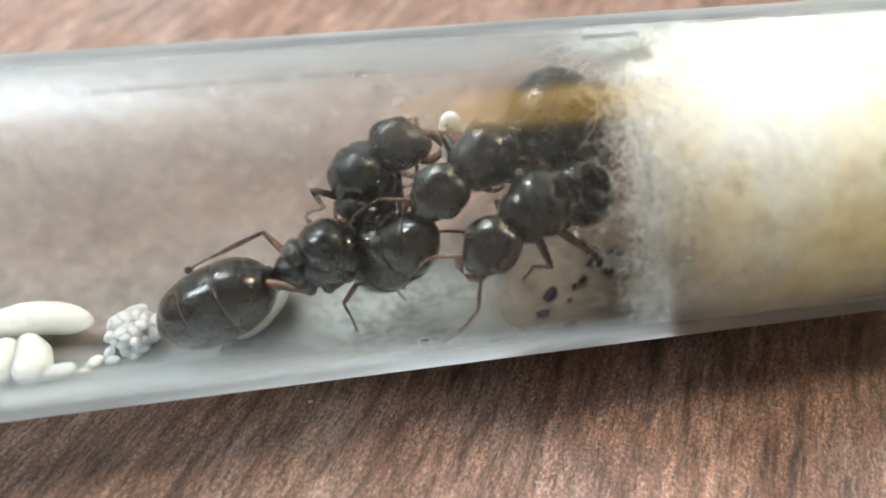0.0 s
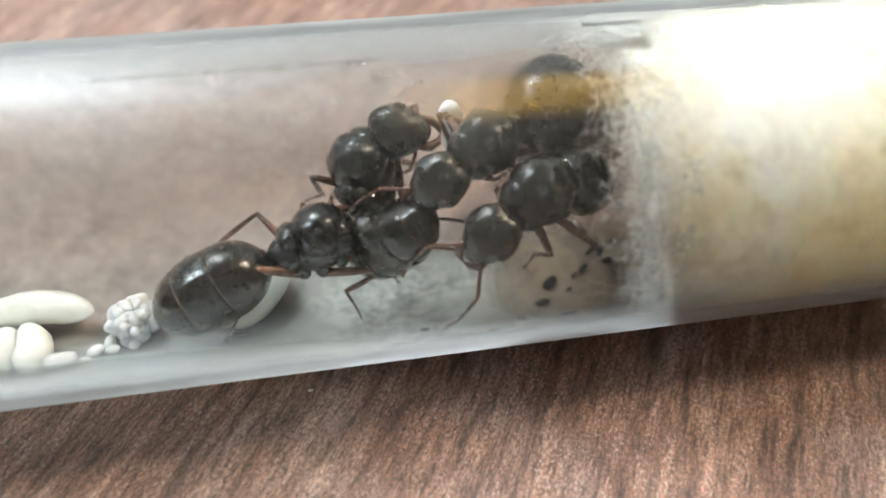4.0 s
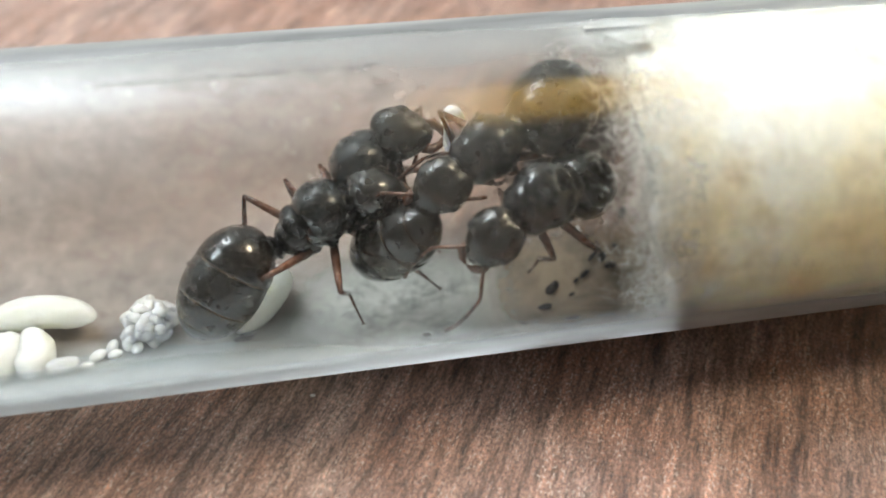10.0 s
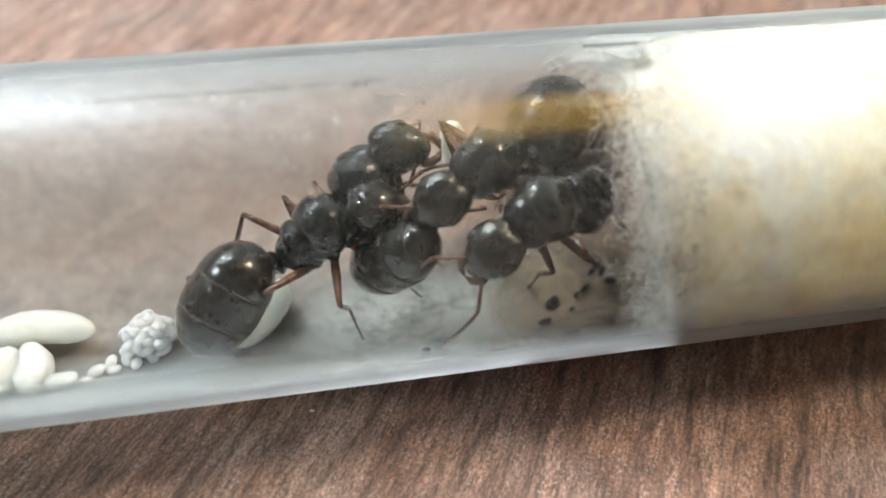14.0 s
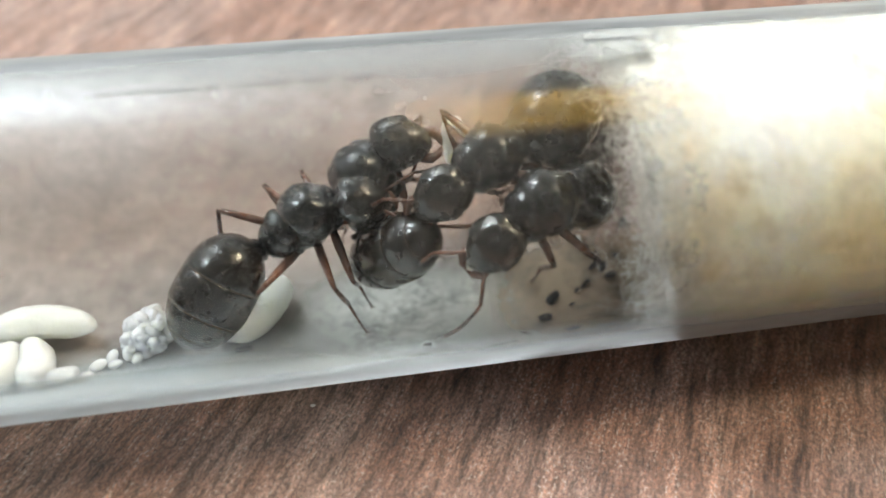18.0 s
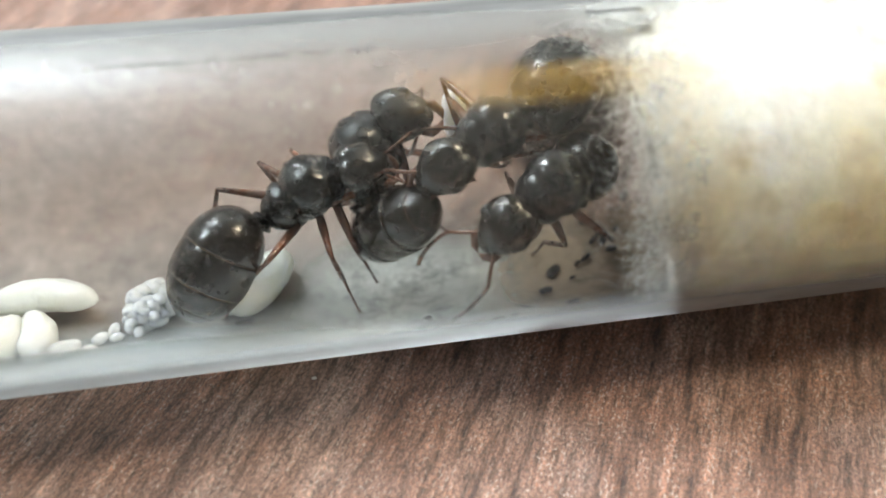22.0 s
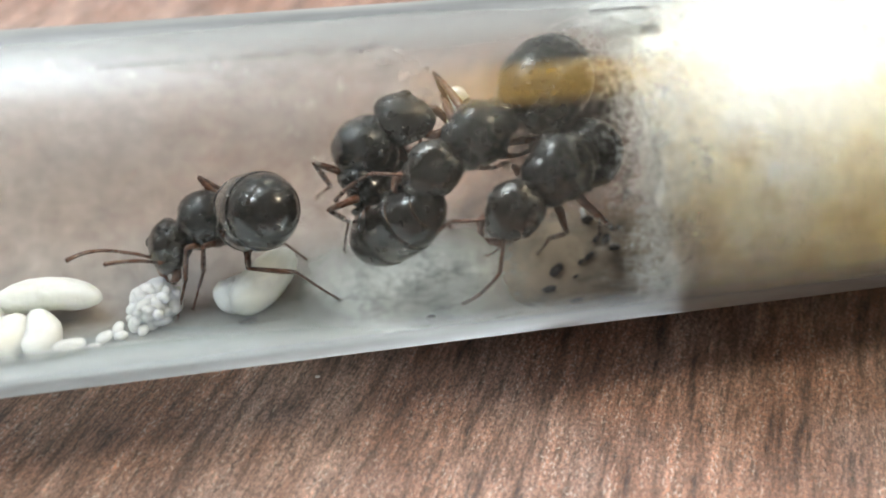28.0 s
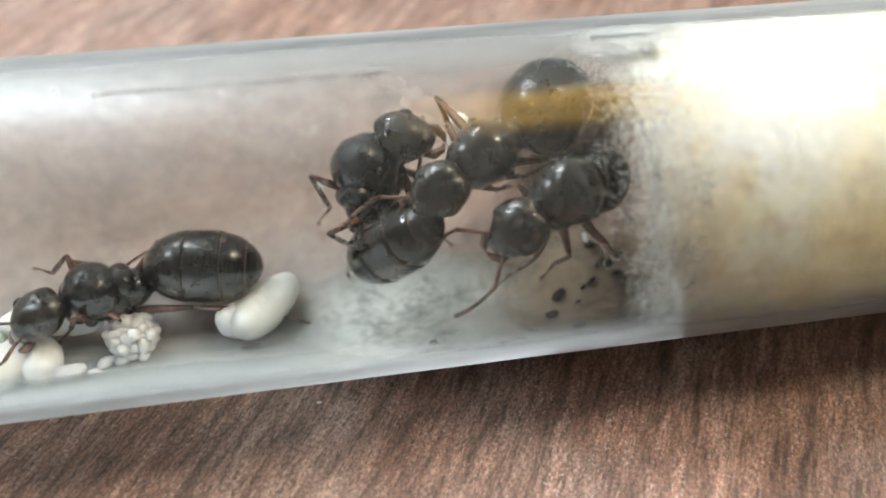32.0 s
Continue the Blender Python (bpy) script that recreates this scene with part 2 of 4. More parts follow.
# ---------------------------------------------------------------- mesh helpers
def part(name, bm, material, parent=None, label="", smooth=True):
    """Links a bmesh as one mesh object, under parent if there is one."""
    me = bpy.data.meshes.new(name)
    if smooth:
        for f in bm.faces:
            f.smooth = True
    bm.to_mesh(me)
    bm.free()
    me.materials.append(material)
    ob = new(name, me)
    ob.parent = parent
    return tagged(ob, label)


def thing(name, label, category, group="", kind="", at=(0, 0, 0)):
    ob = new(name)
    ob.empty_display_size = 0.001
    ob.location = Vector(at) * MM
    return tagged(ob, label, category, group, kind)


def box(bm, lo, hi):
    bm2 = bmesh.ops.create_cube(bm, size=1.0)
    for v in bm2["verts"]:
        v.co = Vector([lo[i] + (v.co[i] + 0.5) * (hi[i] - lo[i]) for i in range(3)])


def ball(bm, centre, radii, turn=None, shape=None, seg=24, rings=16):
    """An ellipsoid in mm; shape(p) bends the unit sphere's points."""
    made = bmesh.ops.create_uvsphere(bm, u_segments=seg, v_segments=rings, radius=1.0)
    for v in made["verts"]:
        p = v.co.copy()
        if shape:
            p = shape(p)
        p = Vector((p.x * radii[0], p.y * radii[1], p.z * radii[2]))
        if turn:
            p = turn @ p
        v.co = (p + Vector(centre)) * MM


def tube(bm, points, radii, seg=8):
    """A closed round bar through points (mm), its radius given at each."""
    pts = [Vector(p) for p in points]
    rings = []
    side = None
    for i, p in enumerate(pts):
        d = (pts[min(i + 1, len(pts) - 1)] - pts[max(i - 1, 0)]).normalized()
        if side is None:
            side = d.orthogonal().normalized()
        side = (side - d * side.dot(d)).normalized()
        other = d.cross(side)
        rings.append([bm.verts.new((p + (side * math.cos(a) + other * math.sin(a)) * radii[i]) * MM)
                      for a in (2 * math.pi * k / seg for k in range(seg))])
    for a, b in zip(rings, rings[1:]):
        for k in range(seg):
            bm.faces.new((a[k], a[(k + 1) % seg], b[(k + 1) % seg], b[k]))
    bm.faces.new(list(reversed(rings[0])))
    bm.faces.new(rings[-1])


def sheet(bm, x0, x1, a0, a1, r, nx=24, na=16, lift=0.0):
    """A patch on the tube's inside: x along it in mm, angles in degrees from straight down, towards +y."""
    uv = bm.loops.layers.uv.new("UVMap")
    grid = []
    for i in range(nx + 1):
        row = []
        for k in range(na + 1):
            a = radians(a0 + (a1 - a0) * k / na)
            x = x0 + (x1 - x0) * i / nx
            rr = r - lift * max(0.0, noise.noise(Vector((x * 0.9, a * 4, 3))))
            row.append(bm.verts.new(Vector((x, rr * math.sin(a), RADIUS - rr * math.cos(a))) * MM))
        grid.append(row)
    for i in range(nx):
        for k in range(na):
            f = bm.faces.new((grid[i][k], grid[i][k + 1], grid[i + 1][k + 1], grid[i + 1][k]))
            for loop, (u, w) in zip(f.loops, ((i, k), (i, k + 1), (i + 1, k + 1), (i + 1, k))):
                loop[uv].uv = (u / nx, w / na)


def on_wall(x, angle, r=INNER):
    a = radians(angle)
    return Vector((x, r * math.sin(a), RADIUS - r * math.cos(a)))


# ---------------------------------------------------------------- the room and the table
def slab(name, lo, hi, material, label, category="", kind="structure"):
    bm = bmesh.new()
    box(bm, lo, hi)
    ob = part(name, bm, material, None, label, False)
    return tagged(ob, "", category or name.split("_")[0], "", kind)


slab("floor", (-1.0, -1.0, -0.80), (1.05, 0.5, -0.74), FLOORING, "brown boarded floor of the room")
slab("ceiling", (-1.0, -1.0, 2.0), (1.05, 0.5, 2.1), PAINT, "plain dull beige painted ceiling")
slab("wall_south", (-1.0, -1.1, -0.74), (1.05, -1.0, 2.0), PALE_PAINT, "plain grey painted wall", "wall")


def window_wall(name, window_name, across, depth, o):
    """A wall with a window opening and the window's frame in it; across: 0 for a wall along x, 1 along y."""
    (a0, a1), (z0, z1) = o
    lo_end, hi_end = ((-1.0, 1.05), (-1.1, 0.6))[across]
    d0, d1 = depth

    def block(bm, p0, p1, q0, q1, e0, e1):
        if across == 0:
            box(bm, (p0, e0, q0), (p1, e1, q1))
        else:
            box(bm, (e0, p0, q0), (e1, p1, q1))

    bm = bmesh.new()
    for piece_of in ((lo_end, hi_end, -0.74, z0), (lo_end, hi_end, z1, 2.0), (lo_end, a0, z0, z1), (a1, hi_end, z0, z1)):
        block(bm, *piece_of, d0, d1)
    tagged(part(name, bm, PAINT, None, "dull beige painted wall with a window opening", False), "", "wall", "", "structure")
    window = tagged(new(window_name), "white framed window beside the table", "window", "", "structure")
    outer = (d0 + 0.01, d0 + 0.05) if d0 < 0 else (d1 - 0.05, d1 - 0.01)
    for piece_of in ((a0, a0 + 0.05, z0, z1), (a1 - 0.05, a1, z0, z1), (a0 + 0.05, a1 - 0.05, z0, z0 + 0.05), (a0 + 0.05, a1 - 0.05, z1 - 0.05, z1)):
        bm = bmesh.new()
        block(bm, *piece_of, *outer)
        part("window_frame", bm, WHITE_PAINT, window, "", False)


window_wall("wall_west", "window_1", 1, (-1.12, -1.0), WEST)
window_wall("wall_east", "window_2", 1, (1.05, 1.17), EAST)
window_wall("wall_north", "window_3", 0, (0.5, 0.6), NORTH)

table = thing("table", "brown wood-grain laminate table top under the tube", "table")
bm = bmesh.new()
box(bm, (-0.60, -0.45, -0.028), (0.60, 0.45, 0.0))
bmesh.ops.bevel(bm, geom=bm.edges[:], offset=0.002, segments=2, affect="EDGES")
part("tabletop", bm, WOOD, table, "", False)
for lx in (-0.55, 0.55):
    for ly in (-0.40, 0.40):
        bm = bmesh.new()
        box(bm, (lx - 0.025, ly - 0.025, -0.74), (lx + 0.025, ly + 0.025, -0.028))
        part("leg", bm, WOOD, table, "", False)

# ---------------------------------------------------------------- the test tube
test_tube = thing("test_tube", "clear glass test tube, hazy inside, lying on the table", "test tube")
bm = bmesh.new()
SEG, X0, X1 = 128, -75.0, 62.0
PROFILE = ((X0, RADIUS), (X1, RADIUS), (X1, INNER), (X0, INNER))
for (x0, r0), (x1, r1) in zip(PROFILE, PROFILE[1:] + PROFILE[:1]):    # outside, mouth, inside and far end: each with its own edges, so that the walls shade straight
    pair = [[bm.verts.new(Vector((x, r * math.sin(a), RADIUS + r * math.cos(a))) * MM)
             for a in (2 * math.pi * k / SEG for k in range(SEG))] for x, r in ((x0, r0), (x1, r1))]
    for k in range(SEG):
        bm.faces.new((pair[0][k], pair[0][(k + 1) % SEG], pair[1][(k + 1) % SEG], pair[1][k]))
for f in bm.faces:
    out = f.calc_center_median() - Vector((0, 0, RADIUS * MM))
    across = Vector((0, out.y, out.z))
    f.normal_update()
    if abs(f.normal.x) > 0.5:
        wrong = f.normal.x * out.x < 0
    else:
        wrong = (f.normal.dot(across) > 0) != (across.length > (RADIUS + INNER) / 2 * MM)
    if wrong:
        f.normal_flip()
glass = part("glass_wall", bm, GLASS, test_tube)
glass.visible_shadow = False

# ---------------------------------------------------------------- the cotton plug
cotton = thing("cotton_plug", "damp beige cotton wool plug with white fluffy edge", "cotton")


PLUG_END = 22.0


def plug_front(y, z):
    """Where the plug's face lies along the tube (mm), at y and the height z over the tube's axis."""
    q = Vector((y, z, 0))
    return (8.15 + 0.25 * y - 0.35 * z + 0.45 * noise.noise(q * 0.45 + Vector((0, 0, 7))) + 0.25 * noise.noise(q * 1.6 + Vector((0, 0, 2)))
            + 0.16 * noise.noise(q * 4.5 + Vector((0, 0, 5))))


NA = 144


def plug_ring(bm, s, along):
    """One ring of the plug: s is the share of its radius, along the way from the rim to its end."""
    row = []
    for k in range(NA):
        a = 2 * math.pi * k / NA
        y, z = math.sin(a), math.cos(a)
        rim = plug_front(5.9 * y, 5.9 * z) + 0.4
        x = rim + along * (PLUG_END - rim)
        rr = 5.98
        if along == 0:
            rr = 5.98 * s
            x = plug_front(rr * y, rr * z) + 0.5 * (1 - s * s) + 0.4 * s ** 9
        dent = noise.noise(Vector((x * 0.8, y * 2, z * 2)))
        rr = min(6.03, rr * (1 + 0.007 * dent)) - (max(0.0, 0.09 * dent) if along else 0.0)
        row.append(bm.verts.new(Vector((x, rr * y, RADIUS + rr * z)) * MM))
    return row


def ring_mesh(rows, bm):
    for a, b in zip(rows, rows[1:]):
        for k in range(NA):
            bm.faces.new((a[k], a[(k + 1) % NA], b[(k + 1) % NA], b[k]))


bm = bmesh.new()
body_rows = [plug_ring(bm, 0.8 + 0.02 * i, 0) for i in range(10)] + [plug_ring(bm, 1.0, (i / 120) ** 1.3) for i in range(121)]
ring_mesh(body_rows, bm)
bm.faces.new(body_rows[-1])
part("wad", bm, COTTON, cotton)
bm = bmesh.new()
ring_mesh([plug_ring(bm, max(0.002, i / 50), 0) for i in range(41)], bm)
part("soiled_face", bm, SOILED, cotton, "grey-brown soiled face of the cotton")
rng = random.Random(4)
bm = bmesh.new()
for i in range(420):
    a = rng.uniform(0, 2 * math.pi)
    rad = 5.95 * math.sqrt(rng.random())
    p = Vector((plug_front(rad * math.sin(a), rad * math.cos(a)) + 0.8 * (1 - (rad / 6) ** 2) + rng.uniform(-0.7, 0.3), rad * math.sin(a), RADIUS + rad * math.cos(a)))
    d = Vector((rng.gauss(-0.3, 0.5), rng.gauss(0, 0.7), rng.gauss(0, 0.7))).normalized()
    pts = [p]
    for j in range(5):
        d = (d + Vector([rng.gauss(0, 0.45) for _ in range(3)])).normalized()
        q = pts[-1] + d * rng.uniform(0.18, 0.36)
        off = Vector((0, q.y, q.z - RADIUS))
        if off.length > 6.06:
            q -= off * (1 - 6.06 / off.length)
        pts.append(q)
    tube(bm, pts, [0.004] * 6, 3)
for i in range(500):     # a loose tuft along the upper wall
    a = radians(rng.uniform(-20, 75))
    rad = 6.05 - abs(rng.gauss(0, 0.35))
    p = Vector((rng.triangular(4.4, 8.6, 7.2), rad * math.sin(a), RADIUS + rad * math.cos(a)))
    d = Vector((rng.gauss(-0.2, 0.6), rng.gauss(0, 0.6), rng.gauss(0, 0.6))).normalized()
    pts = [p]
    for j in range(5):
        d = (d + Vector([rng.gauss(0, 0.4) for _ in range(3)])).normalized()
        q = pts[-1] + d * rng.uniform(0.18, 0.36)
        off = Vector((0, q.y, q.z - RADIUS))
        if off.length > 6.08:
            q -= off * (1 - 6.08 / off.length)
        pts.append(q)
    tube(bm, pts, [0.004] * 6, 3)
for i in range(2200):     # fuzz round the plug's rim
    a = rng.uniform(0, 2 * math.pi)
    rad = rng.uniform(5.2, 6.02)
    p = Vector((plug_front(rad * math.sin(a), rad * math.cos(a)) + rng.gauss(0.1, 0.75), rad * math.sin(a), RADIUS + rad * math.cos(a)))
    d = Vector((rng.gauss(-0.2, 0.7), rng.gauss(0, 0.5), rng.gauss(0, 0.5))).normalized()
    pts = [p]
    for j in range(4):
        d = (d + Vector([rng.gauss(0, 0.5) for _ in range(3)])).normalized()
        q = pts[-1] + d * rng.uniform(0.1, 0.26)
        off = Vector((0, q.y, q.z - RADIUS))
        if off.length > 6.08:
            q -= off * (1 - 6.08 / off.length)
        pts.append(q)
    tube(bm, pts, [0.006] * 5, 3)
for i in range(900):     # strands pressed against the near wall along the rim
    a = radians(rng.uniform(172, 292))
    y, z = 6.06 * math.sin(a), -6.06 * math.cos(a)
    p = Vector((plug_front(y, z) + rng.gauss(0.5, 0.55), y, RADIUS + z))
    turn, x = rng.uniform(0, 2 * math.pi), p.x
    pts = []
    for j in range(7):
        pts.append(Vector((x, 6.06 * math.sin(a), RADIUS - 6.06 * math.cos(a))))
        turn += rng.gauss(0, 0.5)
        x += 0.16 * math.cos(turn)
        a += 0.16 / 6.06 * math.sin(turn)
    tube(bm, pts, [rng.uniform(0.005, 0.010)] * 7, 3)
tagged(part("loose_fibres", bm, FIBRE, cotton, "fine white cotton fibres"), kind="stuff")

# ---------------------------------------------------------------- coats, dirt and painted sheen on the glass
def coat(name, label, material, *patch, lift=0.0):
    bm = bmesh.new()
    sheet(bm, *patch, lift=lift)
    return tagged(part(name, bm, material, test_tube, label), kind="stuff")


coat("mould_patch", "whitish mould film on the tube's floor", MOULD, -8.5, 10.0, -62, 34, 6.11, 40, 24, lift=0.12)
coat("haze_and_sheen", "milky haze along the tube's lower wall", MILK, -50, 5, -98, 0, 6.12, 40, 24)
# added coat: paints the lower rim bright and deepens the table's shadow
coat("haze_and_sheen", "milky coat added outside the tube's underside to brighten its rim", MILK, -60, 34, -86, -8, 6.512, 40, 20)
coat("haze_film", "thin pale film on the tube's front wall", VEIL, -40, 40, -190, -70, 6.11, 40, 24)
# haze coat that also paints the window's blue-white reflection
coat("haze_and_sheen", "milky haze and painted window sheen along the tube's upper wall", HAZE_SHEEN, -30, 30, 98, 176, 6.12, 40, 20)
coat("condensation", "pale breath of condensation on the tube's back wall", MIST, -60, 10.0, -50, 168, 6.135, 40, 32)
coat("cotton_lint", "thin white cotton lint on the tube's upper wall", LINT, 4.0, 10.5, 150, 190, 6.08, 24, 16)
coat("dirt_film", "dark grimy film on the wall before the cotton", DIRT, 2.4, 11.6, 26, 112, 6.05, 24, 16)
coat("brown_stain", "thin brown stain on the tube's floor", STAIN, 0.5, 13.0, -52, 48, 6.03, 24, 12)
# whitens the upper edge: reflected light put into a coat's colour
coat("haze_and_sheen", "pale bluish haze and painted sheen on the outside of the tube's upper wall", EDGE_SHEEN, -70, 55, 96, 190, 6.512, 40, 24)
coat("lint_haze", "grey lint and haze on the front wall before the cotton", GREYHAZE, -4.5, 7.0, -186, -66, 6.10, 24, 20)
coat("cotton_lint", "white cotton fuzz pressed against the front wall", FUZZ, 4.9, 8.4, -200, -62, 6.11, 30, 24)
coat("cotton_lint", "white cotton fuzz pressed against the tube's underside", FUZZ, 6.2, 11.5, -75, 0, 6.11, 24, 16)
coat("smear_and_sheen", "streaky grey-brown smear along the tube's lower wall", STREAK, 4.5, 34, -92, -42, 6.135, 40, 16)
# narrow amber band, thinning towards its ends
coat("amber_band", "amber yellow band on the tube's inner wall", AMBER, -2.5, 8.6, 196, 213, 6.12, 24, 8)

# ---------------------------------------------------------------- ants
SIZE = 1.05           # of the ants
LEGS = {}             # per ant: its jointed parts
FEELERS = {}


def girth(s):
    """Radius of the gaster at s from -1 (tip) to 1 (waist)."""
    return (1 - abs(s) ** 2.3) ** 0.56 if s < 0 else (1 - s ** 2.6) ** 0.52


def lathe(bm, stations, wide, high, long, seg=36):
    rings = []
    for s, r in stations:
        rings.append([bm.verts.new(Vector((s * long, r * wide * math.sin(a), r * high * math.cos(a) * (1.0 if math.cos(a) > 0 else 0.94))) * MM * SIZE)
                      for a in (2 * math.pi * k / seg for k in range(seg))])
    for a, b in zip(rings, rings[1:]):
        for k in range(seg):
            bm.faces.new((a[k], a[(k + 1) % seg], b[(k + 1) % seg], b[k]))
    bm.faces.new(rings[0])
    bm.faces.new(list(reversed(rings[-1])))
    bmesh.ops.recalc_face_normals(bm, faces=bm.faces[:])


def rough_skin(p):
    """Shallow dents and swellings of a hard skin."""
    return p * (1.0 + 0.045 * noise.noise(p * 2.1 + Vector((3.0, 1.0, 7.0))) + 0.016 * noise.noise(p * 6.0))


def solid(name, material, parent, balls, label=""):
    bm = bmesh.new()
    for centre, radii, *rest in balls:
        big = max(radii) > 0.6
        ball(bm, [c * SIZE for c in centre], [r * SIZE for r in radii], None, rest[0] if rest else rough_skin, 36 if big else 16, 24 if big else 10)
    return part(name, bm, material, parent, label)


def head_shape(p):
    wide = 1.0 - 0.28 * max(0.0, p.x) - 0.06 * max(0.0, -p.x)
    notch = 0.16 * max(0.0, -p.x) * max(0.0, 1 - abs(p.y) * 2.2)
    return rough_skin(Vector((p.x + notch, p.y * wide, p.z * (1.0 - 0.2 * max(0.0, p.x)))))


def piece(name, parent, pts, radii, material=None, label=""):
    bm = bmesh.new()
    tube(bm, [Vector(p) * SIZE for p in pts], [r * SIZE for r in radii], 10)
    return part(name, bm, material or LEG, parent, label)


REACH = {"1": (2.1, 1.8, 1.7), "2": (2.2, 1.9, 1.8), "3": (2.6, 2.4, 2.2)}
HIPS = {"1": (0.74, 0.46, -0.84), "2": (0.0, 0.52, -0.98), "3": (-0.64, 0.48, -0.84)}


def leg_parts(ant, which):
    l1, l2, l3 = REACH[which[1]]
    femur = piece("leg", ant, [(0, 0, 0), (0.12, 0, 0), (l1 * 0.35, 0, 0.03), (l1 * 0.75, 0, 0.02), (l1, 0, 0)],
                  [0.13, 0.16, 0.175, 0.13, 0.09], label="thin red-brown jointed leg")
    tibia = piece("tibia", femur, [(0, 0, 0), (l2 * 0.2, 0, 0.01), (l2 * 0.65, 0, 0.01), (l2 * 0.97, 0, 0), (l2, 0, 0)],
                  [0.07, 0.09, 0.11, 0.095, 0.06])
    pts, radii = [(0, 0, 0)], [0.06]
    ends = (0.44, 0.6, 0.74, 0.85, 0.94)
    last = 0.0
    for e in ends:      # five small joints
        droop = -0.12 * e * e
        pts += [(l3 * (last + (e - last) * 0.85), 0, droop), (l3 * e, 0, droop)]
        radii += [0.056, 0.036]
        last = e
    pts += [(l3, 0, -0.24)]
    radii += [0.02]
    tarsus = piece("tarsus", femur, pts, radii)
    bm = bmesh.new()
    for side in (-1, 1):
        tube(bm, [Vector(p) * SIZE for p in ((l3 * 0.93, 0, -0.11), (l3 * 0.99, side * 0.09, -0.1), (l3 * 1.03, side * 0.11, -0.2))], [0.022, 0.02, 0.006], 6)
    claw = part("claw", bm, LEG, femur)
    return femur, tibia, tarsus, claw


def antenna(head, side, bend):
    bm = bmesh.new()
    root = Vector((0.62, 0.3 * side, 0.22))
    elbow = Vector((0.75, 0.6 * side, 0.4 + bend)).normalized() * 1.35
    tube(bm, [p * SIZE for p in (Vector(), elbow * 0.5 + Vector((0, 0, 0.06)), elbow)], [0.06, 0.068, 0.08], 8)
    d = Vector((0.75, 0.12 * side, 0.3 + bend)).normalized()
    pts, radii, p = [], [], elbow.copy()
    for i in range(11):
        pts += [p.copy(), p + d * 0.17]
        radii += [0.045 + 0.003 * i, 0.072 + 0.002 * i]
        p += d * 0.2
        d = (d + Vector((0, -0.03 * side, -0.06))).normalized()
    pts.append(p)
    radii.append(0.02)
    tube(bm, [q * SIZE for q in pts], [r * SIZE for r in radii], 8)
    ob = part("antenna", bm, LEG, head, "elbowed brown antenna")
    ob.location = root * SIZE * MM
    return ob


def bristles(name, parent, count, spot, seed, long=0.2):
    """Short pale hairs standing on a body part; spot(rng) gives a root and the way out, in mm before SIZE."""
    rng = random.Random(seed)
    bm = bmesh.new()
    for _ in range(count):
        root, out = spot(rng)
        d = (out + Vector((-0.5, rng.uniform(-0.3, 0.3), 0.2))).normalized()
        tube(bm, [root * SIZE, (root + d * long * rng.uniform(0.6, 1.2)) * SIZE], [0.007, 0.003], 3)
    return tagged(part(name, bm, HAIR, parent, "short pale bristles"), kind="stuff")


def gaster_spot(fat):
    def spot(rng):
        s, a = rng.uniform(-0.95, 0.85), rng.uniform(-2.0, 2.0)
        out = Vector((s * 0.5, math.sin(a), math.cos(a))).normalized()
        r = girth(s)
        return Vector((s * 2.25, r * 1.43 * fat * math.sin(a), r * 1.40 * fat * math.cos(a))), out
    return spot


def back_spot(rng):
    x, y = rng.uniform(-0.8, 0.8), rng.uniform(-0.8, 0.8)
    out = Vector((x, y, math.sqrt(max(0.1, 1 - x * x * 0.5 - y * y * 0.5)))).normalized()
    return Vector((0.34 + out.x * 1.03, out.y * 1.12, 0.30 + out.z * 0.98)), out


